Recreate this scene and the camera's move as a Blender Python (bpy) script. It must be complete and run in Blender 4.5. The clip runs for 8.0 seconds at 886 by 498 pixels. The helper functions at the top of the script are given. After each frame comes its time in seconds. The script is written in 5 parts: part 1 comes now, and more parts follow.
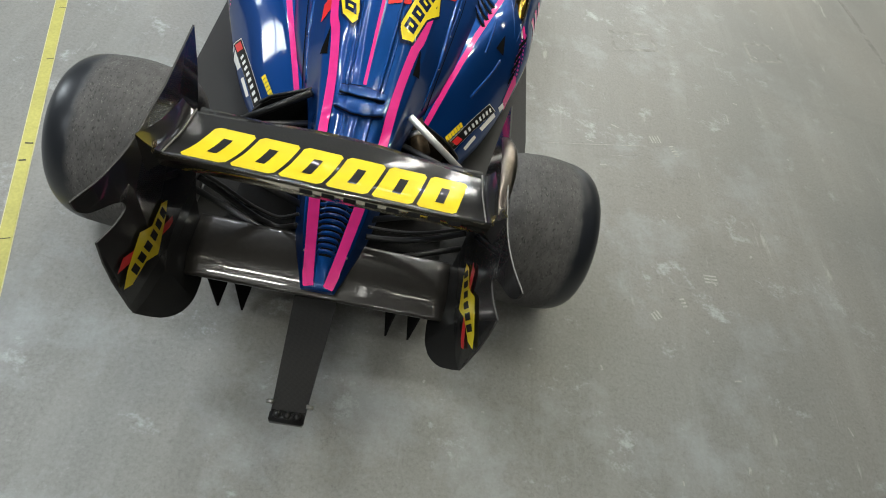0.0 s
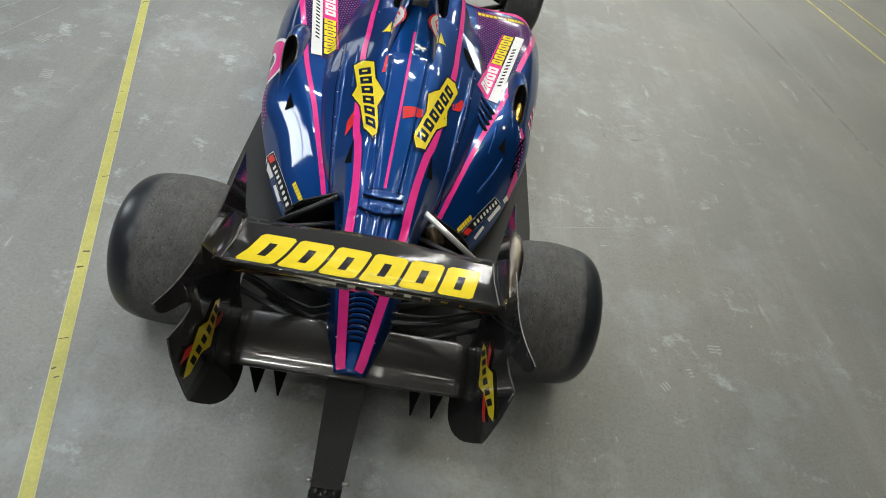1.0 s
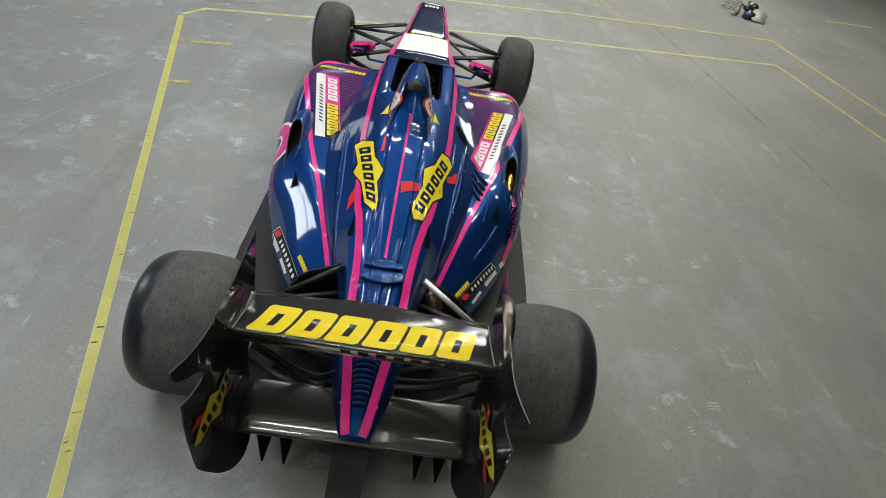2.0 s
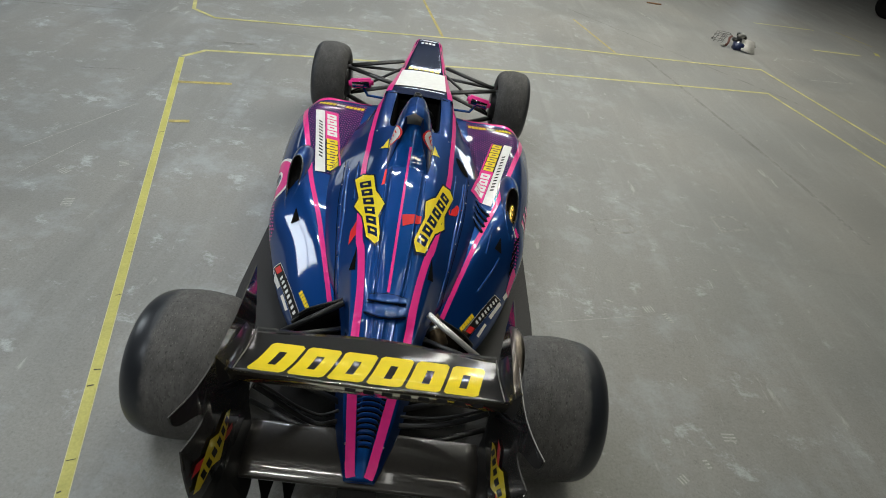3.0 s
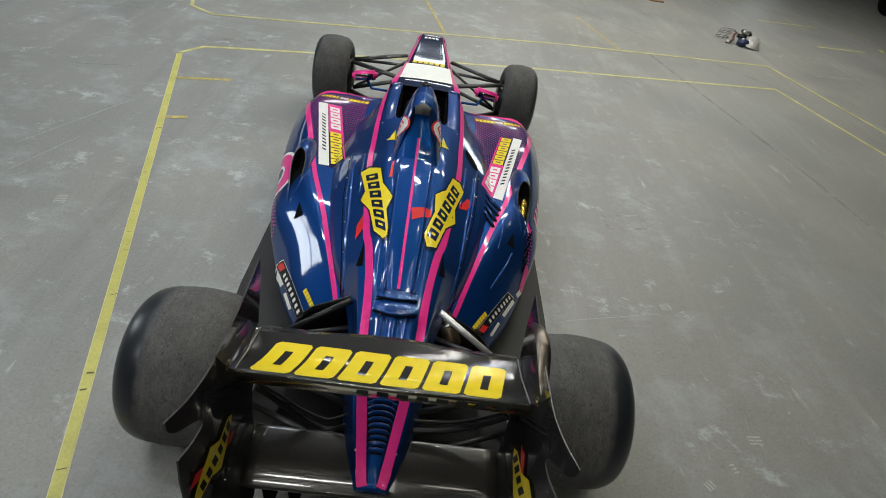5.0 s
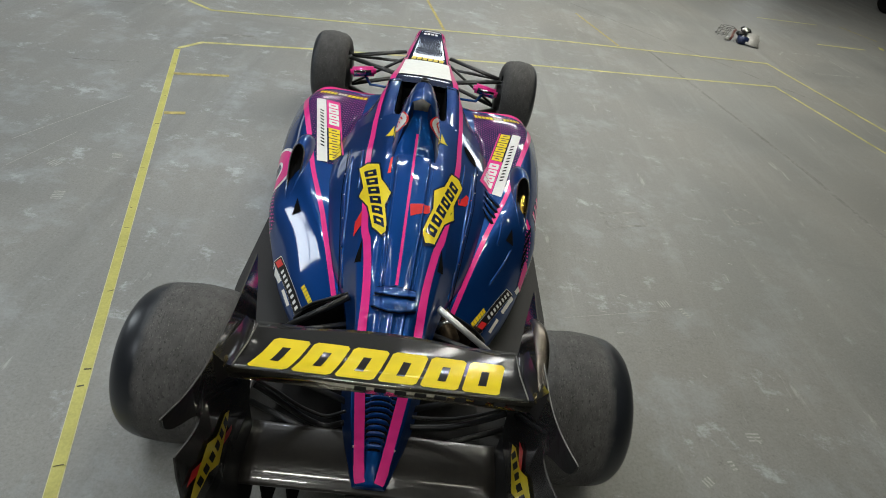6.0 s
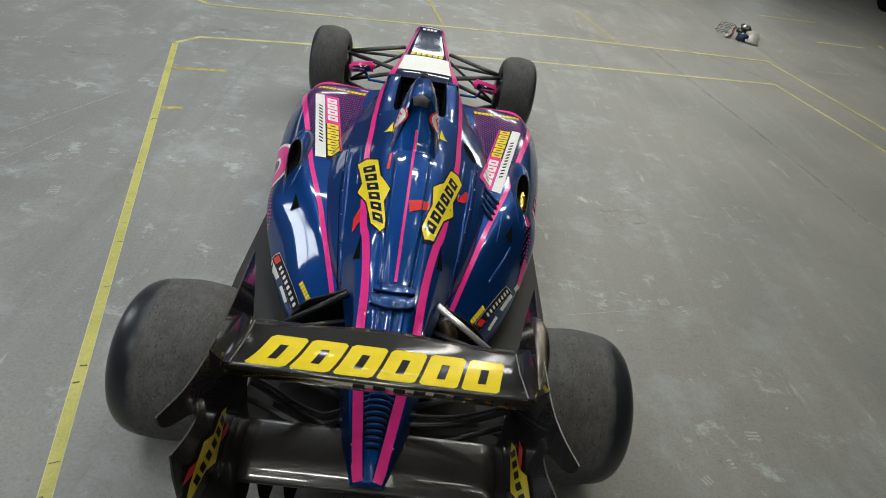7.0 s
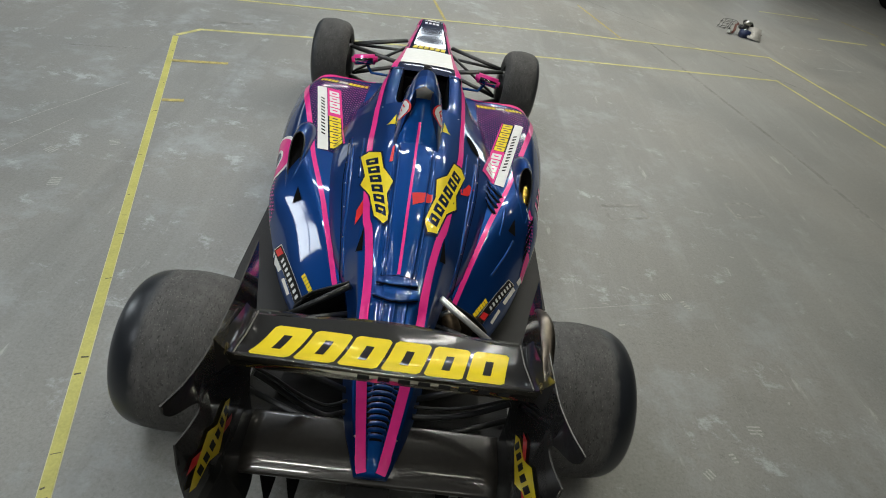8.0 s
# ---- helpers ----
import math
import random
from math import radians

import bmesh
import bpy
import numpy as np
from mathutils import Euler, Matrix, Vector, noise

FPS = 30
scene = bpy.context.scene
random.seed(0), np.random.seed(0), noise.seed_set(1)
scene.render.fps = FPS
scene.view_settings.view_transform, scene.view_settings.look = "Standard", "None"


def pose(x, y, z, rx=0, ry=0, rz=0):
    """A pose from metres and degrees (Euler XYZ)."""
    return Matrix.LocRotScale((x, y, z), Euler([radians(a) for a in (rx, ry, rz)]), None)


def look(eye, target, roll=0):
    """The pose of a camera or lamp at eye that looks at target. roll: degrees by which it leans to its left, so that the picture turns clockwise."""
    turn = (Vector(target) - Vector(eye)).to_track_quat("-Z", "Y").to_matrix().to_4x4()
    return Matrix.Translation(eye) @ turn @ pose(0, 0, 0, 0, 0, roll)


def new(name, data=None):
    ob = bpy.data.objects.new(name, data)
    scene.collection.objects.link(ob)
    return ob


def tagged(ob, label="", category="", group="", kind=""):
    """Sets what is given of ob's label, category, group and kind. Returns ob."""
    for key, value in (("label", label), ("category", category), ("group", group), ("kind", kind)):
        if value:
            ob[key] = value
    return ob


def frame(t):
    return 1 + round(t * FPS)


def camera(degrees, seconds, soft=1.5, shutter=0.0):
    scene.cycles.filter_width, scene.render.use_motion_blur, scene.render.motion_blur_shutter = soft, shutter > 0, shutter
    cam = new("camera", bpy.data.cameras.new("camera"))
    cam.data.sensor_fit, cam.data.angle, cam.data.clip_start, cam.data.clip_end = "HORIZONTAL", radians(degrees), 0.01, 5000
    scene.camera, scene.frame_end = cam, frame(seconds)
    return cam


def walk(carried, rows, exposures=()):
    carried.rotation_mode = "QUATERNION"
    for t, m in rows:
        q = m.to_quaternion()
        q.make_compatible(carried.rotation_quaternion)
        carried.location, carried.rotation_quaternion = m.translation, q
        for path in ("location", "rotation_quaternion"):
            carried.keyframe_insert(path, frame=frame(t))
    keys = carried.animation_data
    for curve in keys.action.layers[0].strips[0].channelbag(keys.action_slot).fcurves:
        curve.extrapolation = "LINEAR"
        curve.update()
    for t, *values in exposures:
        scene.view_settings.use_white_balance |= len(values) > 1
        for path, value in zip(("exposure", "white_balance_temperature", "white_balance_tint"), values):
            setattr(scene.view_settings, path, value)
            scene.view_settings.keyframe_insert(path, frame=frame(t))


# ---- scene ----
from mathutils.bvhtree import BVHTree

cam = camera(77.7, 8.0, soft=1.0)
PATH = [
    (0, (0.095, -1.198, 1.956), (0.394, -0.098, 0.312), 24.4),
    (0.5, (0.06, -1.262, 2.052), (0.306, -0.04, 0.489), 20.2),
    (1, (0.04, -1.315, 2.118), (0.25, 0.018, 0.642), 17.0),
    (1.5, (0.036, -1.379, 2.184), (0.217, 0.051, 0.798), 14.9),
    (2, (0.05, -1.395, 2.207), (0.209, 0.105, 0.894), 13.2),
    (2.2, (0.041, -1.4, 2.222), (0.199, 0.12, 0.932), 12.9),
    (3.5, (0.031, -1.347, 2.141), (0.17, 0.241, 0.934), 10.9),
    (4, (0.015, -1.328, 2.11), (0.155, 0.26, 0.901), 10.9),
    (4.5, (-0.007, -1.303, 2.082), (0.136, 0.283, 0.872), 11.0),
    (6, (-0.003, -1.293, 2.058), (0.148, 0.285, 0.839), 11.3),
    (6.5, (-0.011, -1.3, 2.061), (0.143, 0.276, 0.838), 11.5),
    (7, (-0.006, -1.28, 2.047), (0.153, 0.291, 0.82), 11.7),
    (7.5, (-0.006, -1.271, 2.036), (0.154, 0.296, 0.805), 11.8),
    (8, (-0.02, -1.283, 2.026), (0.144, 0.281, 0.789), 12.1),
]
walk(cam, [(t, look(eye, target, roll)) for t, eye, target, roll in PATH], [(0.0, 0.57), (0.5, 0.48), (1.0, 0.29), (2.0, 0.10), (3.5, 0.0), (8.0, 0.0)])

# ---- light ----
world = bpy.data.worlds.new("world")
scene.world = world
world.use_nodes = True
world.node_tree.nodes["Background"].inputs[0].default_value = (0.8, 0.85, 0.9, 1)
world.node_tree.nodes["Background"].inputs[1].default_value = 0.004


def tube_lamp(x, y, z, length, width, power, along_y=True, colour=(0.97, 1.0, 0.93)):
    """A fluorescent batten under the hall's ceiling."""
    lamp = bpy.data.lights.new("ceiling_tube", "AREA")
    lamp.shape, lamp.size, lamp.size_y = "RECTANGLE", width, length
    lamp.energy, lamp.color = power, colour
    ob = new("ceiling_tube", lamp)
    ob.matrix_world = pose(x, y, z, 0, 0, 0 if along_y else 90)
    return ob


WARM, COOL, AMBER = (1.0, 0.995, 0.92), (0.93, 1.0, 1.06), (1.0, 0.975, 0.80)
for lx, ly, lp, tint in (
    (-4.2, -2.6, 54, COOL), (-2.6, 0.4, 44, COOL), (-3.4, 3.0, 46, COOL), (2.6, 3.4, 32, AMBER), (-1.6, 5.4, 60, COOL), (2.2, 6.4, 95, WARM),
    (-1.2, 11.8, 60, WARM), (2.4, 9.4, 34, WARM), (4.0, 10.4, 62, WARM), (1.0, 7.6, 30, WARM), (5.2, 8.4, 120, WARM), (1.8, 13.0, 120, WARM),
    (-3.6, 8.0, 80, COOL), (6.2, 11.6, 9, WARM), (6.4, 5.4, 32, AMBER)):
    tube_lamp(lx, ly, 5.3, 1.3, 0.07, lp, along_y=False, colour=tint)
# short battens over the car
for lx, ly, lp, tint in ((-1.3, -2.4, 24, WARM), (-0.8, -1.3, 22, WARM), (1.2, -0.6, 4, AMBER), (0.9, 0.5, 6, AMBER), (0.9, -4.4, 20, WARM), (-0.7, -5.6, 26, WARM), (0.7, 1.6, 17, AMBER), (0.5, 4.4, 46, WARM)):
    tube_lamp(lx, ly, 5.3, 1.2, 0.04, lp, along_y=False, colour=tint)
# continuous tube rows along the hall
for lx, lp, tint in ((-2.1, 17, COOL), (0.25, 9, WARM), (2.2, 12, AMBER)):
    tube_lamp(lx, 1.6, 5.25, 7.0, 0.055, lp, colour=tint)

# daylight through the windows of the west and north walls
for name, size, power, eye, way in (("window_daylight", (1.05, 3.3), 150, (-9.12, 3.25, 3.9), (0, 3.25, 3.9)), ("side_daylight", (3.8, 1.2), 26, (-9.12, 13.0, 2.4), (0, 13.0, 2.4)), ("end_daylight", (1.7, 2.2), 90, (16.6, 29.9, 1.4), (16.6, 0, 1.4)), ("high_daylight", (4.2, 0.6), 60, (0.3, 29.9, 2.5), (0.3, 0, 2.5))):
    lamp = bpy.data.lights.new(name, "AREA")
    lamp.shape, lamp.size, lamp.size_y, lamp.energy, lamp.color = "RECTANGLE", *size, power, (0.86, 0.95, 1.0)
    new(name, lamp).matrix_world = look(eye, way)

# ---- materials ----


def material(name, colour, rough=0.5, metal=0.0, coat=0.0, grain=0.0, grain_scale=40.0, bump=0.0, bump_scale=200.0, spec=0.5, stain=0.0, stain_scale=4.0):
    """A procedural surface: base colour with two scales of variation, uneven gloss and fine relief."""
    m = bpy.data.materials.new(name)
    m.use_nodes = True
    nt = m.node_tree
    b = nt.nodes["Principled BSDF"]
    b.inputs["Roughness"].default_value, b.inputs["Metallic"].default_value = rough, metal
    b.inputs["Coat Weight"].default_value, b.inputs["Coat Roughness"].default_value = coat, 0.055
    b.inputs["Specular IOR Level"].default_value = spec
    b.inputs["Coat IOR"].default_value = 1.5
    b.inputs["Base Color"].default_value = (*colour, 1)
    tc = nt.nodes.new("ShaderNodeTexCoord")
    last = None
    for amount, scale in ((grain, grain_scale), (stain, stain_scale)):
        if not amount:
            continue
        n = nt.nodes.new("ShaderNodeTexNoise")
        n.inputs["Scale"].default_value, n.inputs["Detail"].default_value = scale, 6
        nt.links.new(tc.outputs["Object"], n.inputs["Vector"])
        r = nt.nodes.new("ShaderNodeMapRange")
        r.inputs["From Min"].default_value, r.inputs["From Max"].default_value = 0.3, 0.7
        r.inputs["To Min"].default_value, r.inputs["To Max"].default_value = 1 - amount, 1 + amount
        nt.links.new(n.outputs["Fac"], r.inputs["Value"])
        mix = nt.nodes.new("ShaderNodeVectorMath")
        mix.operation = "SCALE"
        if last:
            nt.links.new(last, mix.inputs[0])
        else:
            mix.inputs[0].default_value = colour
        nt.links.new(r.outputs[0], mix.inputs["Scale"])
        last = mix.outputs[0]
        if scale == grain_scale:
            rr = nt.nodes.new("ShaderNodeMapRange")
            rr.inputs["To Min"].default_value, rr.inputs["To Max"].default_value = max(0.02, rough - 0.35 * grain), min(1, rough + 0.35 * grain)
            nt.links.new(n.outputs["Fac"], rr.inputs["Value"])
            nt.links.new(rr.outputs[0], b.inputs["Roughness"])
    if last:
        nt.links.new(last, b.inputs["Base Color"])
    if bump:
        n = nt.nodes.new("ShaderNodeTexNoise")
        n.inputs["Scale"].default_value, n.inputs["Detail"].default_value = bump_scale, 4
        nt.links.new(tc.outputs["Object"], n.inputs["Vector"])
        bp = nt.nodes.new("ShaderNodeBump")
        bp.inputs["Strength"].default_value, bp.inputs["Distance"].default_value = bump, 0.004
        nt.links.new(n.outputs["Fac"], bp.inputs["Height"])
        nt.links.new(bp.outputs[0], b.inputs["Normal"])
    return m


def carbon(name, rough=0.3, level=0.012):
    """Woven carbon fibre under lacquer: two crossed bands make the twill."""
    m = material(name, (level, level, level * 0.95), 0.5, coat=1.0 if rough < 0.4 else 0.06, spec=0.15 if rough < 0.4 else 0.05)
    m.node_tree.nodes["Principled BSDF"].inputs["Coat Roughness"].default_value = 0.08 if rough < 0.4 else 0.3
    nt = m.node_tree
    b = nt.nodes["Principled BSDF"]
    tc = nt.nodes.new("ShaderNodeTexCoord")
    mp = nt.nodes.new("ShaderNodeMapping")
    mp.inputs["Rotation"].default_value = (0, 0, radians(45))
    nt.links.new(tc.outputs["Object"], mp.inputs["Vector"])
    ck = nt.nodes.new("ShaderNodeTexChecker")
    ck.inputs["Scale"].default_value = 420
    ck.inputs["Color1"].default_value = (level * 0.78, level * 0.78, level * 0.77, 1)
    ck.inputs["Color2"].default_value = (level * 1.35, level * 1.32, level * 1.27, 1)
    nt.links.new(mp.outputs[0], ck.inputs["Vector"])
    nt.links.new(ck.outputs[0], b.inputs["Base Color"])
    return m


def dotted(name, ground, dot, pitch, upright=False):
    """A printed film: rows of round dots on a darker ground."""
    m = material(name, ground, 0.3, coat=0.7, spec=0.05)
    nt = m.node_tree
    b = nt.nodes["Principled BSDF"]
    tc = nt.nodes.new("ShaderNodeTexCoord")
    mp = nt.nodes.new("ShaderNodeMapping")
    mp.inputs["Rotation"].default_value = (0, 0, radians(45))
    mp.inputs["Scale"].default_value = (0, 1 / pitch, 1 / pitch) if upright else (1 / pitch, 1 / pitch, 0)
    if upright:
        mp.inputs["Rotation"].default_value = (radians(45), 0, 0)
    nt.links.new(tc.outputs["Object"], mp.inputs["Vector"])
    fr = nt.nodes.new("ShaderNodeVectorMath")
    fr.operation = "FRACTION"
    nt.links.new(mp.outputs[0], fr.inputs[0])
    ds = nt.nodes.new("ShaderNodeVectorMath")
    ds.operation = "DISTANCE"
    ds.inputs[1].default_value = (0, 0.5, 0.5) if upright else (0.5, 0.5, 0)
    nt.links.new(fr.outputs[0], ds.inputs[0])
    ls = nt.nodes.new("ShaderNodeMath")
    ls.operation = "LESS_THAN"
    sp = nt.nodes.new("ShaderNodeSeparateXYZ")
    nt.links.new(tc.outputs["Object"], sp.inputs[0])
    rg = nt.nodes.new("ShaderNodeMapRange")
    for key, v in (("From Min", 1.2), ("From Max", 2.15), ("To Min", 0.30 if upright else 0.10), ("To Max", 0.27)):
        rg.inputs[key].default_value = v
    nt.links.new(sp.outputs["Y"], rg.inputs["Value"])
    nt.links.new(rg.outputs[0], ls.inputs[1])
    nt.links.new(ds.outputs["Value"], ls.inputs[0])
    mx = nt.nodes.new("ShaderNodeMix")
    mx.data_type = "RGBA"
    mx.inputs["A"].default_value, mx.inputs["B"].default_value = (*ground, 1), (*dot, 1)
    nt.links.new(ls.outputs[0], mx.inputs["Factor"])
    nt.links.new(mx.outputs["Result"], b.inputs["Base Color"])
    return m


def concrete(name):
    """Old sealed concrete: cloudy grey, pale abraded patches, scuffs and darker drag marks."""
    m = bpy.data.materials.new(name)
    m.use_nodes = True
    nt = m.node_tree
    b = nt.nodes["Principled BSDF"]
    tc = nt.nodes.new("ShaderNodeTexCoord")

    def noise_node(scale, detail, rough, stretch=(1, 1, 1), turn=0.0):
        mp = nt.nodes.new("ShaderNodeMapping")
        mp.inputs["Scale"].default_value, mp.inputs["Rotation"].default_value = stretch, (0, 0, radians(turn))
        nt.links.new(tc.outputs["Object"], mp.inputs["Vector"])
        n = nt.nodes.new("ShaderNodeTexNoise")
        n.inputs["Scale"].default_value, n.inputs["Detail"].default_value, n.inputs["Roughness"].default_value = scale, detail, rough
        nt.links.new(mp.outputs[0], n.inputs["Vector"])
        return n.outputs["Fac"]

    def ramp(src, lo, hi, a, c):
        r = nt.nodes.new("ShaderNodeMapRange")
        for key, v in (("From Min", lo), ("From Max", hi), ("To Min", a), ("To Max", c)):
            r.inputs[key].default_value = v
        nt.links.new(src, r.inputs["Value"])
        return r.outputs[0]

    def mixed(fac, a, c):
        mx = nt.nodes.new("ShaderNodeMix")
        mx.data_type = "RGBA"
        nt.links.new(fac, mx.inputs["Factor"])
        if isinstance(a, tuple):
            mx.inputs["A"].default_value = (*a, 1)
        else:
            nt.links.new(a, mx.inputs["A"])
        mx.inputs["B"].default_value = (*c, 1)
        return mx.outputs["Result"]

    sep = nt.nodes.new("ShaderNodeSeparateXYZ")
    nt.links.new(tc.outputs["Object"], sep.inputs[0])

    def times(a, c):
        n = nt.nodes.new("ShaderNodeMath")
        n.operation = "MULTIPLY"
        nt.links.new(a, n.inputs[0])
        nt.links.new(c, n.inputs[1])
        return n.outputs[0]

    worn = ramp(sep.outputs["X"], -0.6, 1.4, 1.0, 0.15)
    far = ramp(sep.outputs["Y"], 1.5, 5.0, 0.5, 1.0)
    cloud = noise_node(0.9, 8, 0.6)
    blotch = noise_node(0.45, 5, 0.55)
    fine = noise_node(22, 6, 0.7)
    col = mixed(ramp(cloud, 0.3, 0.7, 0, 1), (0.215, 0.217, 0.206), (0.275, 0.278, 0.262))
    col = mixed(ramp(blotch, 0.42, 0.62, 0, 0.5), col, (0.262, 0.248, 0.220))
    col = mixed(ramp(fine, 0.35, 0.75, 0, 0.25), col, (0.175, 0.175, 0.166))
    grit = noise_node(75, 8, 0.8)
    col = mixed(ramp(grit, 0.48, 0.66, 0, 0.55), col, (0.135, 0.133, 0.125))
    col = mixed(ramp(grit, 0.46, 0.30, 0, 0.42), col, (0.37, 0.37, 0.352))
    fleck = noise_node(38, 5, 0.7)
    col = mixed(ramp(fleck, 0.60, 0.68, 0, 0.5), col, (0.145, 0.142, 0.132))
    col = mixed(ramp(fleck, 0.37, 0.30, 0, 0.5), col, (0.36, 0.36, 0.345))
    streak = noise_node(5, 6, 0.65, (1.0, 0.12, 1), 20)
    col = mixed(times(ramp(streak, 0.52, 0.70, 0, 0.6), far), col, (0.345, 0.35, 0.335))
    veil = noise_node(1.9, 12, 0.72)
    col = mixed(times(ramp(veil, 0.51, 0.66, 0, 0.6), worn), col, (0.36, 0.385, 0.395))
    patch_noise = noise_node(3.1, 12, 0.78, (1.0, 1.25, 1), 15)
    col = mixed(times(ramp(patch_noise, 0.57, 0.65, 0, 0.85), worn), col, (0.43, 0.455, 0.46))
    rubbed = noise_node(1.3, 10, 0.7, (1.0, 0.8, 1), 70)
    col = mixed(ramp(rubbed, 0.56, 0.66, 0, 0.35), col, (0.175, 0.172, 0.158))
    for turn, scale, lo in ((62, 5, 0.665), (-35, 8, 0.675), (8, 7, 0.68)):
        scuff = noise_node(scale, 6, 0.62, (1.0, 0.25, 1), turn)
        col = mixed(ramp(scuff, lo, lo + 0.05, 0, 0.5), col, (0.48, 0.48, 0.45))
    speck = noise_node(17, 3, 0.5)
    col = mixed(ramp(speck, 0.735, 0.77, 0, 0.5), col, (0.52, 0.52, 0.49))
    for turn, scale, stretch in ((25, 26, 0.05), (-50, 30, 0.06), (80, 22, 0.05)):
        scratch = noise_node(scale, 4, 0.6, (1.0, stretch, 1), turn)
        here = ramp(noise_node(0.8, 4, 0.6, (1, 1, 1), turn * 3), 0.50, 0.66, 0, 1)
        col = mixed(times(ramp(scratch, 0.61, 0.71, 0, 0.30), here), col, (0.36, 0.36, 0.345))
        col = mixed(times(ramp(scratch, 0.34, 0.27, 0, 0.30), here), col, (0.16, 0.16, 0.15))
    drag = noise_node(3.0, 4, 0.5, (1.0, 0.06, 1), -24)
    col = mixed(ramp(drag, 0.62, 0.74, 0, 0.40), col, (0.14, 0.14, 0.133))
    drag = noise_node(2.2, 4, 0.5, (0.05, 1.0, 1), -14)
    col = mixed(ramp(drag, 0.62, 0.74, 0, 0.35), col, (0.15, 0.15, 0.142))
    crack = noise_node(1.1, 7, 0.62, (1.0, 1.5, 1), 33)
    ridge = nt.nodes.new("ShaderNodeMath")
    ridge.operation = "COMPARE"
    nt.links.new(crack, ridge.inputs[0])
    ridge.inputs[1].default_value, ridge.inputs[2].default_value = 0.5, 0.0016
    col = mixed(times(times(ridge.outputs[0], ramp(blotch, 0.50, 0.58, 0, 0.5)), worn), col, (0.14, 0.14, 0.135))
    nt.links.new(col, b.inputs["Base Color"])
    nt.links.new(ramp(cloud, 0.3, 0.7, 0.42, 0.58), b.inputs["Roughness"])
    bp = nt.nodes.new("ShaderNodeBump")
    bp.inputs["Strength"].default_value, bp.inputs["Distance"].default_value = 0.14, 0.003
    nt.links.new(noise_node(60, 6, 0.7), bp.inputs["Height"])
    nt.links.new(bp.outputs[0], b.inputs["Normal"])
    return m


CONCRETE = concrete("sealed_concrete")
WALL_PAINT = material("dull_wall_paint", (0.07, 0.069, 0.065), 0.8, grain=0.2, grain_scale=8, stain=0.25, stain_scale=0.6)
CEILING_PAINT = material("dark_ceiling", (0.035, 0.035, 0.034), 0.8, grain=0.2, grain_scale=6)
TAPE = material("yellow_tape", (0.49, 0.46, 0.12), 0.5, grain=0.10, grain_scale=90, stain=0.14, stain_scale=5)
TAPE_FAR = material("pale_yellow_tape", (0.50, 0.47, 0.19), 0.5, grain=0.12, grain_scale=40, stain=0.25, stain_scale=6)
TAPE_EDGE = material("pale_tape_edge", (0.58, 0.56, 0.30), 0.5, grain=0.1, grain_scale=60)
TAPE_FADED = material("faded_tape", (0.42, 0.345, 0.11), 0.6, grain=0.25, grain_scale=30, stain=0.3, stain_scale=9)
CHALK = material("worn_white_line", (0.34, 0.34, 0.32), 0.7, grain=0.3, grain_scale=30, stain=0.3, stain_scale=8)
BLUE = material("metallic_blue_paint", (0.0026, 0.041, 0.180), 0.46, metal=0.7, spec=0.05, coat=1.0, grain=0.06, grain_scale=3)
NAVY = material("navy_paint", (0.006, 0.014, 0.05), 0.4, spec=0.05, coat=1.0, grain=0.1, grain_scale=5)
PINK = material("pink_vinyl", (0.78, 0.035, 0.26), 0.3, spec=0.15, coat=0.6, grain=0.06, grain_scale=20)
YELLOW = material("yellow_vinyl", (0.84, 0.65, 0.025), 0.3, spec=0.15, coat=0.5, grain=0.05, grain_scale=20)
RED = material("red_vinyl", (0.72, 0.03, 0.03), 0.3, spec=0.15, coat=0.5, grain=0.06, grain_scale=20)
WHITE = material("white_vinyl", (0.78, 0.78, 0.76), 0.35, coat=0.35, spec=0.1, grain=0.05, grain_scale=25)
INK = material("dark_blue_ink", (0.006, 0.014, 0.045), 0.3, coat=0.5, spec=0.05)
BLACK_INK = material("black_ink", (0.012, 0.012, 0.013), 0.4, coat=0.3, spec=0.05)
DOTS = dotted("dotted_film", (0.010, 0.013, 0.070), (0.46, 0.09, 0.34), 0.019)
DOTS_SIDE = dotted("dotted_side_film", (0.010, 0.020, 0.10), (0.55, 0.05, 0.30), 0.019, True)
CARBON = carbon("lacquered_carbon", 0.24, 0.011)
CARBON_RAW = carbon("raw_carbon", 0.55, 0.020)
FLOOR_CARBON = carbon("glossy_floor_carbon", 0.55, 0.036)
SATIN = material("satin_carbon", (0.022, 0.020, 0.0175), 0.30, spec=0.4, coat=1.0, grain=0.12, grain_scale=60, stain=0.12, stain_scale=7)
BLACK = material("satin_black", (0.012, 0.012, 0.012), 0.35, spec=0.4, grain=0.2, grain_scale=20)
# near-black for black parts; also carries the shade of gaps and hollows
DARK = material("black_and_cavity_shade", (0.005, 0.005, 0.005), 0.9, spec=0.05, grain=0.2, grain_scale=20)


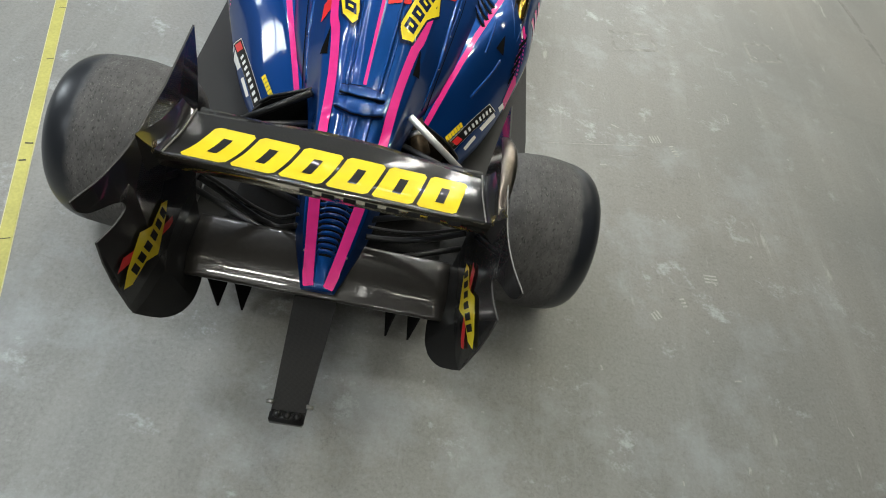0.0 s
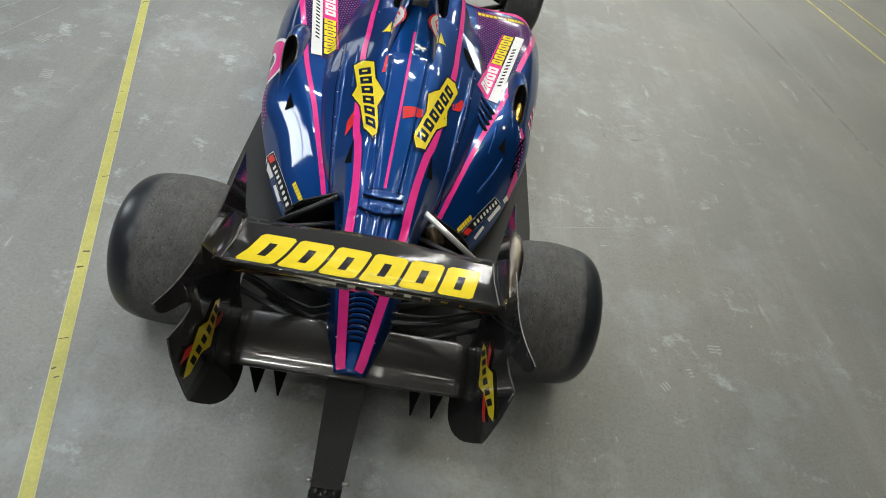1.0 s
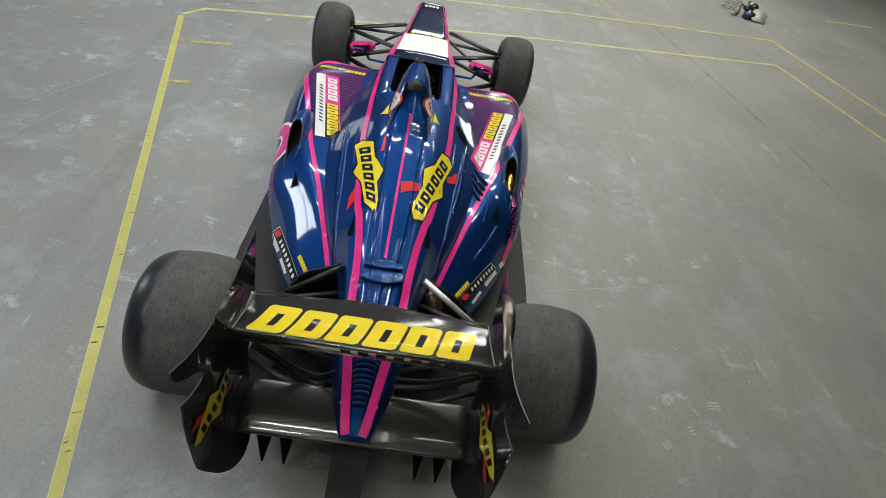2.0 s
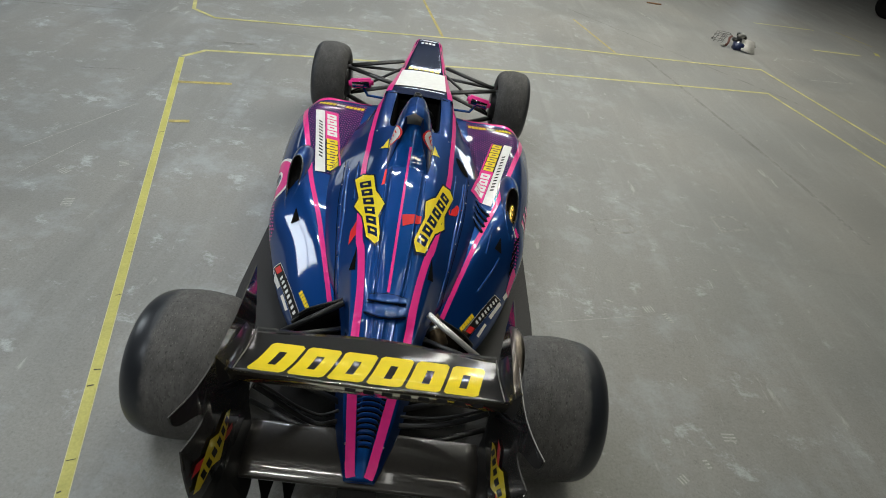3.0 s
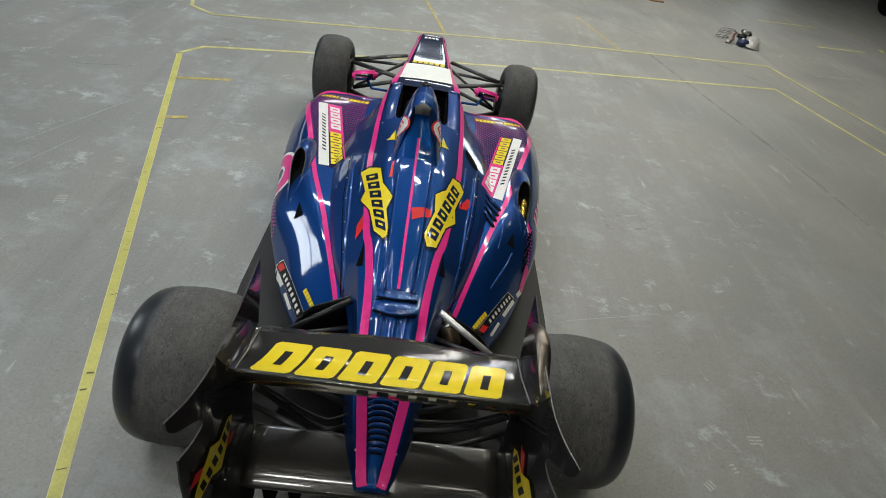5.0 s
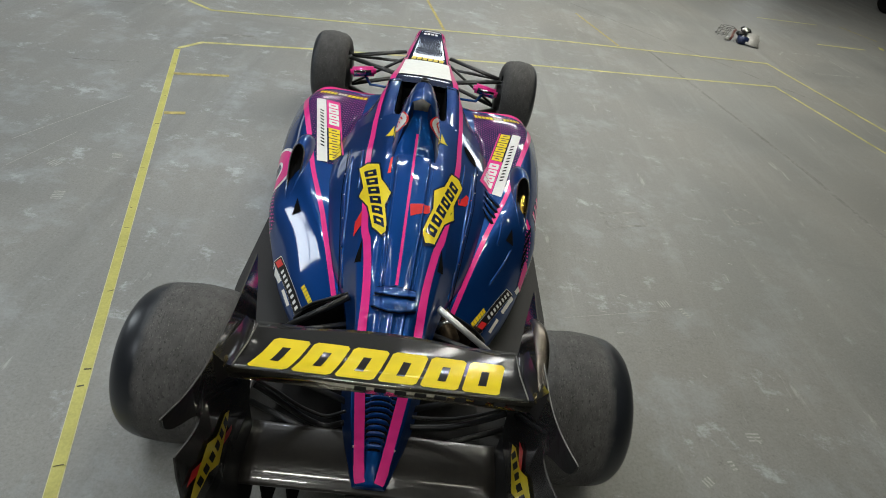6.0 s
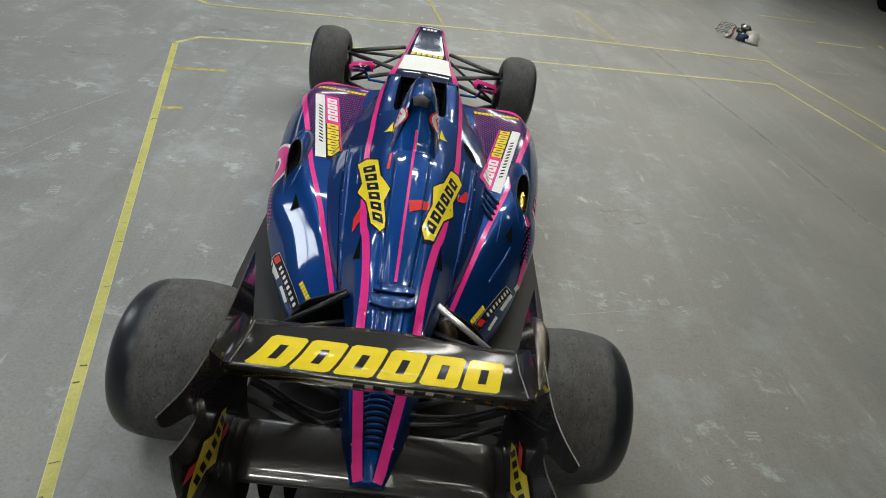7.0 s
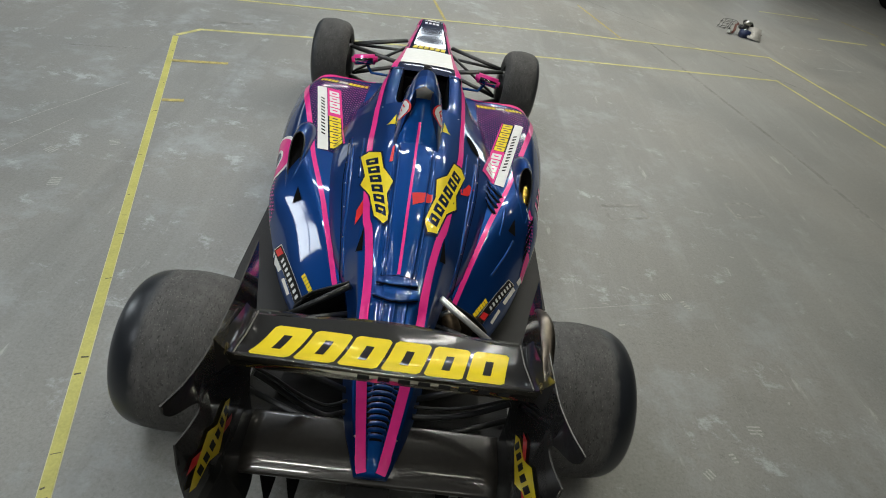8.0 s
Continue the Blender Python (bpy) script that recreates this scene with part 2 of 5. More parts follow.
def slick_rubber(name, edge, outer, tone=1.0):
    """Slick tyre: scuffed grey tread with picked-up grains, smooth dark shoulder beyond edge on the outer side."""
    m = bpy.data.materials.new(name)
    m.use_nodes = True
    nt = m.node_tree
    b = nt.nodes["Principled BSDF"]
    tc = nt.nodes.new("ShaderNodeTexCoord")

    def link(a, c):
        nt.links.new(a, c)

    def noise_fac(scale, detail=4, stretch=(1, 1, 1)):
        mp = nt.nodes.new("ShaderNodeMapping")
        mp.inputs["Scale"].default_value = stretch
        link(tc.outputs["Object"], mp.inputs["Vector"])
        n = nt.nodes.new("ShaderNodeTexNoise")
        n.inputs["Scale"].default_value, n.inputs["Detail"].default_value = scale, detail
        link(mp.outputs[0], n.inputs["Vector"])
        return n.outputs["Fac"]

    def remap(src, lo, hi, a, c):
        r = nt.nodes.new("ShaderNodeMapRange")
        for key, v in (("From Min", lo), ("From Max", hi), ("To Min", a), ("To Max", c)):
            r.inputs[key].default_value = v
        link(src, r.inputs["Value"])
        return r.outputs[0]

    def maths(op, a, c):
        n = nt.nodes.new("ShaderNodeMath")
        n.operation = op
        for i, v in enumerate((a, c)):
            if isinstance(v, (int, float)):
                n.inputs[i].default_value = v
            elif v is not None:
                link(v, n.inputs[i])
        return n.outputs[0]

    def blend(fac, a, c):
        mx = nt.nodes.new("ShaderNodeMix")
        mx.data_type = "RGBA"
        link(fac, mx.inputs["Factor"])
        for key, v in (("A", a), ("B", c)):
            if isinstance(v, tuple):
                mx.inputs[key].default_value = (*v, 1)
            else:
                link(v, mx.inputs[key])
        return mx.outputs["Result"]

    sp = nt.nodes.new("ShaderNodeSeparateXYZ")
    link(tc.outputs["Object"], sp.inputs[0])
    soft = maths("ADD", maths("MULTIPLY", sp.outputs["X"], outer), maths("MULTIPLY", maths("SUBTRACT", noise_fac(14), 0.5), 0.05))
    shoulder = remap(soft, edge, edge + 0.03, 0, 1)
    grains = noise_fac(320, 5, (1.0, 0.5, 0.5))
    pits = noise_fac(210, 6, (1.0, 0.45, 0.45))
    col = blend(remap(noise_fac(9), 0.3, 0.7, 0, 1), (0.084 * tone, 0.082 * tone, 0.080 * tone), (0.128 * tone, 0.124 * tone, 0.119 * tone))
    col = blend(remap(noise_fac(55, 6, (1.0, 0.55, 0.55)), 0.42, 0.66, 0, 0.55), col, (0.060 * tone, 0.057 * tone, 0.054 * tone))
    col = blend(remap(pits, 0.58, 0.64, 0, 0.75), col, (0.028, 0.027, 0.026))
    col = blend(remap(grains, 0.63, 0.69, 0, 0.8), col, (0.27, 0.26, 0.24))
    rings = noise_fac(150, 3, (1.0, 0.02, 0.02))
    col = blend(remap(rings, 0.42, 0.60, 0, 0.14), col, (0.045, 0.043, 0.041))
    col = blend(shoulder, col, (0.017, 0.019, 0.023))
    link(col, b.inputs["Base Color"])
    link(remap(shoulder, 0, 1, 0.85, 0.33), b.inputs["Roughness"])
    height = maths("SUBTRACT", maths("MULTIPLY", grains, 0.7), maths("MULTIPLY", remap(pits, 0.55, 0.65, 0, 1), 0.5))
    bp = nt.nodes.new("ShaderNodeBump")
    bp.inputs["Distance"].default_value = 0.004
    link(height, bp.inputs["Height"])
    link(remap(shoulder, 0, 1, 0.8, 0.04), bp.inputs["Strength"])
    link(bp.outputs[0], b.inputs["Normal"])
    return m


RUBBER_REAR = {s: slick_rubber("worn_rear_slick", 0.062, s) for s in (-1, 1)}
RUBBER_FRONT = {s: slick_rubber("worn_front_slick", 0.080, s, 0.76) for s in (-1, 1)}
METAL = material("brushed_metal", (0.55, 0.54, 0.50), 0.32, metal=1.0, grain=0.15, grain_scale=40)
HEATWRAP = material("silver_heat_wrap", (0.72, 0.71, 0.68), 0.35, metal=0.6, grain=0.1, grain_scale=30)
CHROME_TAPE = material("chrome_tape", (0.86, 0.81, 0.66), 0.20, metal=1.0, grain=0.12, grain_scale=14)
# metal for the added shape that imitates reflections on the endplate
SMOKE = material("plate_reflection_metal", (0.20, 0.175, 0.15), 0.30, metal=1.0, grain=0.2, grain_scale=20)
MIRROR = material("mirror_glass", (0.45, 0.45, 0.48), 0.05, metal=1.0)
GOLD = material("gold_heat_foil", (0.75, 0.50, 0.10), 0.25, metal=1.0, grain=0.2, grain_scale=40)
BRONZE = material("bronze_bracket", (0.22, 0.17, 0.08), 0.28, metal=0.9, grain=0.3, grain_scale=40)
EDGE_MATT = material("sanded_carbon_edge", (0.060, 0.058, 0.055), 0.75, spec=0.15, grain=0.2, grain_scale=50)
BARE_EDGE = material("bare_edge", (0.24, 0.23, 0.21), 0.5, metal=0.1, grain=0.2, grain_scale=60)
PAPER = material("masking_sheet", (0.80, 0.80, 0.77), 0.6, grain=0.05, grain_scale=30)
PURPLE = material("purple_tint", (0.05, 0.012, 0.05), 0.3, coat=0.6)

# ---- mesh helpers ----


def finish(name, bm, mat, smooth=True, flip=False):
    bmesh.ops.recalc_face_normals(bm, faces=bm.faces)
    me = bpy.data.meshes.new(name)
    for f in bm.faces:
        f.smooth = smooth
    bm.to_mesh(me)
    bm.free()
    for mm in mat if isinstance(mat, (list, tuple)) else [mat]:
        me.materials.append(mm)
    return me


def part(name, bm, mat, parent=None, label="", smooth=True):
    """One bmesh as one mesh object under a thing or a part."""
    ob = new(name, finish(name, bm, mat, smooth))
    ob.parent = parent
    return tagged(ob, label)


def spline(pts, n):
    """n+1 points on a Catmull-Rom curve through pts (rows of any width), evenly by row."""
    p = np.array(pts, float)
    k = len(p)
    out = []
    for i in range(n + 1):
        s = i * (k - 1) / n
        a = min(int(s), k - 2)
        t = s - a
        p0, p1, p2, p3 = p[max(a - 1, 0)], p[a], p[a + 1], p[min(a + 2, k - 1)]
        m1, m2 = (p2 - p0) / 2, (p3 - p1) / 2
        out.append((2 * t**3 - 3 * t**2 + 1) * p1 + (t**3 - 2 * t**2 + t) * m1 + (3 * t**2 - 2 * t**3) * p2 + (t**3 - t**2) * m2)
    return np.array(out)


def rows_by_y(rows, ys):
    """Station rows (y first, rising) read at each of ys, smoothly."""
    rows = np.array(rows, float)
    y = rows[:, 0]
    slope = np.gradient(rows, y, axis=0)
    out = []
    for v in ys:
        i = int(np.clip(np.searchsorted(y, v) - 1, 0, len(y) - 2))
        h = y[i + 1] - y[i]
        t = (v - y[i]) / h
        out.append((2 * t**3 - 3 * t**2 + 1) * rows[i] + (t**3 - 2 * t**2 + t) * h * slope[i] + (3 * t**2 - 2 * t**3) * rows[i + 1] + (t**3 - t**2) * h * slope[i + 1])
    return np.array(out)


def grid_mesh(grid, close=False, caps=False):
    """Skin over a grid of points (rows of equal length)."""
    bm = bmesh.new()
    vs = [[bm.verts.new(p) for p in row] for row in grid]
    for a, b in zip(vs, vs[1:]):
        n = len(a)
        for j in range(n if close else n - 1):
            bm.faces.new((a[j], a[(j + 1) % n], b[(j + 1) % n], b[j]))
    if caps:
        bm.faces.new(vs[0])
        bm.faces.new(vs[-1])
    return bm


def rod(points, r, sides=8, flat=1.0):
    """A bar along points; flat squashes it in z."""
    pts = [Vector(p) for p in points]
    rings = []
    for i, p in enumerate(pts):
        d = (pts[min(i + 1, len(pts) - 1)] - pts[max(i - 1, 0)]).normalized()
        a = d.cross(Vector((0, 0, 1)))
        a = a.normalized() if a.length > 1e-3 else Vector((1, 0, 0))
        b = a.cross(d).normalized()
        rings.append([p + r * (math.cos(q) * a + flat * math.sin(q) * b) for q in [2 * math.pi * k / sides for k in range(sides)]])
    return grid_mesh(rings, close=True, caps=True)


def box(size, at=(0, 0, 0), bevel=0.0, turn=None):
    bm = bmesh.new()
    bmesh.ops.create_cube(bm, size=1)
    bmesh.ops.scale(bm, vec=size, verts=bm.verts)
    if bevel:
        bmesh.ops.bevel(bm, geom=bm.edges[:], offset=bevel, segments=2, affect="EDGES")
    if turn is not None:
        bmesh.ops.transform(bm, matrix=turn, verts=bm.verts)
    bmesh.ops.translate(bm, vec=at, verts=bm.verts)
    return bm


def plate(outline, thick, axis="x", bevel=0.0):
    """A flat outline (two coordinates) given thickness along the axis, centred on it."""
    bm = bmesh.new()
    put = {"x": lambda u, v, w: (w, u, v), "y": lambda u, v, w: (u, w, v), "z": lambda u, v, w: (u, v, w)}[axis]
    lo = [bm.verts.new(put(u, v, -thick / 2)) for u, v in outline]
    hi = [bm.verts.new(put(u, v, thick / 2)) for u, v in outline]
    bm.faces.new(lo)
    bm.faces.new(hi)
    n = len(lo)
    for i in range(n):
        bm.faces.new((lo[i], lo[(i + 1) % n], hi[(i + 1) % n], hi[i]))
    if bevel:
        bmesh.ops.bevel(bm, geom=[e for e in bm.edges if len(e.link_faces) == 2 and abs(e.calc_face_angle(0)) > 0.8], offset=bevel, segments=1, affect="EDGES")
    return bm


def lathe(profile, n=64):
    """A profile of (x, r) turned about the x axis."""
    return grid_mesh([[(x, r * math.cos(2 * math.pi * k / n), r * math.sin(2 * math.pi * k / n)) for x, r in profile] for k in range(n + 1)][:n] + [[(x, r, 0.0) for x, r in profile]])


def mirrored(bm):
    bmesh.ops.scale(bm, vec=(-1, 1, 1), verts=bm.verts)
    return bm


def moved(bm, m):
    bmesh.ops.transform(bm, matrix=m, verts=bm.verts)
    return bm


class Skin:
    """A surface that stickers are laid on: found from above."""

    def __init__(self, objects):
        self.trees = []
        for ob in objects:
            b = bmesh.new()
            b.from_mesh(ob.data)
            self.trees.append(BVHTree.FromBMesh(b))
            b.free()

    def find(self, x, y, down=(0, 0, -1), start=None):
        best = None
        origin = Vector(start if start else (x, y, 3))
        for tree in self.trees:
            p, n, _, d = tree.ray_cast(origin, Vector(down))
            if p is not None and (best is None or d < best[2]):
                best = (p, n if n.dot(Vector(down)) < 0 else -n, d)
        return best


def cut_fine(bm, step, axes=(0, 1)):
    for ax in axes:
        lo, hi = min(v.co[ax] for v in bm.verts), max(v.co[ax] for v in bm.verts)
        k = math.ceil(lo / step)
        while k * step < hi:
            co, no = [0, 0, 0], [0, 0, 0]
            co[ax], no[ax] = k * step, 1
            bmesh.ops.bisect_plane(bm, geom=bm.verts[:] + bm.edges[:] + bm.faces[:], plane_co=co, plane_no=no)
            k += 1


def sticker(name, outlines, mat, parent, skin, lift=0.0015, step=0.014, label=""):
    """Thin film cut to outlines in plan (x, y) and laid down on the skin."""
    bm = bmesh.new()
    for o in outlines:
        bm.faces.new([bm.verts.new((x, y, 0)) for x, y in o])
    cut_fine(bm, step)
    bad = []
    for v in bm.verts:
        f = skin.find(v.co.x, v.co.y)
        if f is None:
            bad.append(v)
        else:
            v.co = f[0] + f[1] * lift
    bmesh.ops.delete(bm, geom=bad, context="VERTS")
    bmesh.ops.recalc_face_normals(bm, faces=bm.faces)
    ups = sum(f.normal.z * f.calc_area() for f in bm.faces)
    if ups < 0:
        bmesh.ops.reverse_faces(bm, faces=bm.faces)
    me = bpy.data.meshes.new(name)
    for f in bm.faces:
        f.smooth = True
    bm.to_mesh(me)
    bm.free()
    me.materials.append(mat)
    ob = new(name, me)
    ob.parent = parent
    return tagged(ob, label)


def stickers(name, outlines, *rest, **more):
    """Each outline as a film of its own."""
    return [sticker(name, [o], *rest, **more) for o in outlines]


def band(points, n=24):
    """A ribbon in plan: rows of (x, y, half width) to small four-sided outlines."""
    c = spline(points, n)
    left, right = [], []
    for i in range(len(c)):
        d = c[min(i + 1, n)][:2] - c[max(i - 1, 0)][:2]
        d = d / np.linalg.norm(d)
        nrm = np.array((-d[1], d[0])) * c[i][2]
        left.append(tuple(c[i][:2] + nrm))
        right.append(tuple(c[i][:2] - nrm))
    return [[left[i], left[i + 1], right[i + 1], right[i]] for i in range(n)]


def frame_map(origin, along, across):
    """Plan coordinates from a sticker's own (u, v)."""
    o, a, c = (np.array(v, float) for v in (origin, along, across))
    return lambda u, v: tuple(o + u * a + v * c)


def quad(f, u0, v0, u1, v1, slant=0.0):
    return [f(u0, v0), f(u1, v0), f(u1 + slant, v1), f(u0 + slant, v1)]


# ---- the hall ----
bm = bmesh.new()
bmesh.ops.create_grid(bm, x_segments=30, y_segments=30, size=22)
floor = tagged(part("floor", bm, CONCRETE, smooth=False), "worn grey sealed concrete hall floor with scuffs", "floor", kind="structure")
floor.location = (2, 8, 0)
bm = box((44, 44, 0.2), (2, 8, 6.1))
tagged(part("ceiling", bm, CEILING_PAINT, smooth=False), "dark plain hall ceiling", "ceiling", kind="structure")
for wname, wsize, wat in (("wall_south", (33.5, 0.3, 6.0), (7.25, -14.15, 3.0)), ("wall_east", (0.3, 44, 6.0), (24.15, 8, 3.0))):
    tagged(part(wname, box(wsize, wat), WALL_PAINT, smooth=False), "dull painted hall wall", "wall", kind="structure")
north = bmesh.new()
for wsize, wat in (((7.5, 0.3, 6.0), (-5.75, 30.15, 3.0)), ((13.1, 0.3, 6.0), (9.15, 30.15, 3.0)), ((4.6, 0.3, 2.1), (0.3, 30.15, 1.05)), ((4.6, 0.3, 3.1), (0.3, 30.15, 4.45)), ((6.5, 0.3, 6.0), (20.75, 30.15, 3.0)), ((1.8, 0.3, 0.25), (16.6, 30.15, 0.125)), ((1.8, 0.3, 3.4), (16.6, 30.15, 4.3))):
    piece = box(wsize, wat)
    tmp = bpy.data.meshes.new("tmp")
    piece.to_mesh(tmp)
    piece.free()
    north.from_mesh(tmp)
    bpy.data.meshes.remove(tmp)
tagged(part("wall_north", north, WALL_PAINT, smooth=False), "dull painted hall wall with two openings", "wall", kind="structure")
west = bmesh.new()
for wsize, wat in (((0.3, 16.65, 6.0), (-9.35, -5.675, 3.0)), ((0.3, 1.2, 2.2), (-9.35, 3.25, 1.1)), ((0.3, 1.2, 0.4), (-9.35, 3.25, 5.8)), ((0.3, 7.15, 6.0), (-9.35, 7.425, 3.0)), ((0.3, 4.0, 1.75), (-9.35, 13.0, 0.875)), ((0.3, 4.0, 2.95), (-9.35, 13.0, 4.525)), ((0.3, 15.0, 6.0), (-9.35, 22.5, 3.0))):
    piece = box(wsize, wat)
    tmp = bpy.data.meshes.new("tmp")
    piece.to_mesh(tmp)
    piece.free()
    west.from_mesh(tmp)
    bpy.data.meshes.remove(tmp)
tagged(part("wall_west", west, WALL_PAINT, smooth=False), "dull painted hall wall with two wide windows", "wall", kind="structure")
FRAME_PAINT = material("dark_window_frame", (0.05, 0.05, 0.05), 0.6, grain=0.2, grain_scale=10)
for wname, y0, y1, z0, z1, cols in (("window_1", 2.65, 3.85, 2.2, 5.6, 1), ("window_2", 11.0, 15.0, 1.75, 3.05, 1)):
    window = tagged(new(wname), "wide hall window with dark glazing bars", "window", kind="structure")
    for k in range(cols + 1):
        part("glazing_bar", box((0.06, 0.09, z1 - z0), (-9.05, y0 + (y1 - y0) * k / cols, 0.5 * (z0 + z1)), 0.005), FRAME_PAINT, window, smooth=False)
    for z in (z0, 0.5 * (z0 + z1), z1):
        part("glazing_bar", box((0.05, y1 - y0, 0.09), (-9.045, 0.5 * (y0 + y1), z), 0.005), FRAME_PAINT, window, smooth=False)


def floor_line(points, width, mat, label, z=0.002):
    """Tape stuck on the floor along points."""
    pts = [np.array(p, float) for p in points]
    left, right = [], []
    for i, p in enumerate(pts):
        a = pts[i] - pts[i - 1] if i else pts[1] - pts[0]
        b = pts[i + 1] - pts[i] if i + 1 < len(pts) else a
        a, b = a / np.linalg.norm(a), b / np.linalg.norm(b)
        na, nb = np.array((-a[1], a[0])), np.array((-b[1], b[0]))
        m = (na + nb) / (1 + na @ nb)
        left.append(p + m * width / 2)
        right.append(p - m * width / 2)
    bm = bmesh.new()
    for i in range(len(pts) - 1):
        bm.faces.new([bm.verts.new((*q, z)) for q in (right[i], right[i + 1], left[i + 1], left[i])])
    me = bpy.data.meshes.new("floor_line")
    bm.to_mesh(me)
    bm.free()
    me.materials.append(mat)
    return tagged(new("floor_line", me), label, "floor marking", "floor markings")


YT = "yellow tape line stuck on the concrete floor"
floor_line([(-0.812, -1.30), (-0.992, -0.689), (-2.312, 3.824)], 0.043, TAPE, "wide worn yellow tape line beside the car", 0.003)
tagged(floor_line([(-0.812, -1.30), (-0.992, -0.689), (-2.312, 3.824)], 0.050, TAPE_EDGE, "pale edge of the tape", 0.0015), kind="structure")
floor_line([(-2.317, 3.853), (-2.182, 4.087), (-1.169, 4.4), (1.243, 5.046), (4.523, 5.779), (5.30, 2.9)], 0.041, TAPE_FAR, YT)
floor_line([(-2.849, 5.585), (-2.748, 5.266), (-2.441, 5.076), (-1.37, 5.365), (1.757, 6.2), (4.9, 6.824), (5.9, 2.93)], 0.042, TAPE_FAR, YT, 0.003)
floor_line([(-3.1, 6.6), (-2.849, 5.585)], 0.05, TAPE, YT, 0.004)
floor_line([(-2.13, 3.28), (-1.705, 3.408)], 0.046, TAPE_FADED, "short faded yellow tape tick", 0.0022)
floor_line([(-1.91, 2.557), (-1.769, 2.604)], 0.044, TAPE_FADED, "short faded yellow tape tick", 0.0022)
floor_line([(-0.45, 8.6), (0.149, 5.80)], 0.035, TAPE_FADED, "faded yellow line on the floor", 0.005)
floor_line([(2.189, 7.825), (2.56, 6.42)], 0.03, TAPE_FADED, "faded yellow line on the floor")
floor_line([(3.6, 9.2), (3.889, 8.209)], 0.025, CHALK, "thin worn pale line on the floor")
floor_line([(6.166, 9.987), (7.569, 10.294)], 0.05, TAPE_FAR, YT)
floor_line([(8.167, 10.515), (8.494, 9.733)], 0.035, TAPE_FADED, "faded yellow line on the floor")
floor_line([(6.66, 8.628), (7.689, 8.835)], 0.055, TAPE_FAR, YT)
floor_line([(5.403, 7.462), (5.551, 7.668), (6.303, 7.814), (6.414, 6.936), (5.572, 6.73)], 0.025, CHALK, "worn white outline on the floor")
floor_line([(5.42, 7.52), (5.555, 6.76)], 0.02, CHALK, "worn white line on the floor")
floor_line([(8.17, 9.05), (8.25, 9.25)], 0.08, TAPE, "small yellow tape patch on the floor")

SCUFF = material("dark_scuff", (0.10, 0.095, 0.05), 0.7, grain=0.3, grain_scale=60)
random.seed(5)
for k in range(16):
    t = random.uniform(0.03, 0.97) ** 0.8
    cx, cy = -0.992 - 1.32 * t, -0.689 + 4.513 * t
    dx, w = random.uniform(-0.012, 0.012), random.uniform(0.004, 0.016)
    tagged(floor_line([(cx + dx - w, cy - random.uniform(0.0, 0.008)), (cx + dx + w, cy + random.uniform(0.0, 0.008))], random.uniform(0.003, 0.008), SCUFF, "dark scuff across the yellow tape", 0.0045), kind="structure")

JOINT = material("dark_floor_joint", (0.230, 0.228, 0.214), 0.7, grain=0.3, grain_scale=30, stain=0.25, stain_scale=5)
for pts, wd in (([(2.2, 8.45), (4.445, 5.985), (4.9, 5.49)], 0.028), ([(2.95, 6.6), (3.198, 5.454), (3.659, 3.293), (3.797, 2.307)], 0.045), ([(-4.6, 4.5), (-3.434, 4.83), (-2.9, 4.98)], 0.02), ([(-2.95, 3.26), (-2.446, 3.41)], 0.016)):
    tagged(floor_line(pts, wd, JOINT, "thin dark joint in the concrete floor", 0.0012), kind="structure")
PATCH = material("repair_edge", (0.262, 0.260, 0.244), 0.6, grain=0.25, grain_scale=25, stain=0.2, stain_scale=9)
PATCHES = [[(1.39, 2.05), (1.69, 2.13), (1.73, 1.98), (1.42, 1.88)], [(2.45, 2.36), (2.67, 2.42), (2.73, 2.26), (2.48, 2.17)]]
TRAILS = [([(-3.25, 4.07), (-2.54, 4.25), (-1.78, 4.46)], 0.012), ([(-2.10, 4.37), (-1.80, 4.48)], 0.07)]
for corners in PATCHES:
    tagged(floor_line([*corners, corners[0]], 0.026, PATCH, "faint square repair outline in the floor", 0.0014), kind="structure")
for pts, wd in TRAILS:
    tagged(floor_line(pts, wd, PATCH, "faint dark rubbed trail on the floor", 0.0011), kind="structure")

CHIP = material("pale_chip", (0.37, 0.365, 0.34), 0.8, grain=0.25, grain_scale=60)
for cx, cy, q, n, size in ((1.615, 1.114, 1.9, 4, 0.055), (1.697, 1.063, 0.4, 5, 0.030), (1.59, 0.078, 0.3, 3, 0.025), (1.739, 0.243, 0.1, 3, 0.07), (1.469, -0.016, 2.2, 3, 0.04), (-2.05, 1.36, 0.2, 5, 0.06), (-2.22, 1.66, 1.2, 4, 0.06), (-1.95, 1.86, 0.5, 4, 0.06)):
    for k in range(n):
        ox, oy = 0.018 * (k - n / 2) * math.sin(q), -0.018 * (k - n / 2) * math.cos(q)
        tagged(floor_line([(cx + ox, cy + oy), (cx + ox + size * math.cos(q), cy + oy + size * math.sin(q))], 0.009, CHIP, "pale scraped chips in the concrete", 0.0010), kind="structure")
for a, b, w, mat in (((0.943, 0.904), (1.534, 1.064), 0.004, CHIP), ((1.20, 0.887), (1.509, 0.99), 0.007, PATCH), ((-2.6, 1.9), (-2.25, 2.75), 0.007, CHIP), ((-2.45, 1.6), (-2.3, 2.1), 0.005, CHIP)):
    tagged(floor_line([a, b], w, mat, "long thin scratch in the concrete", 0.0010), kind="structure")
random.seed(11)
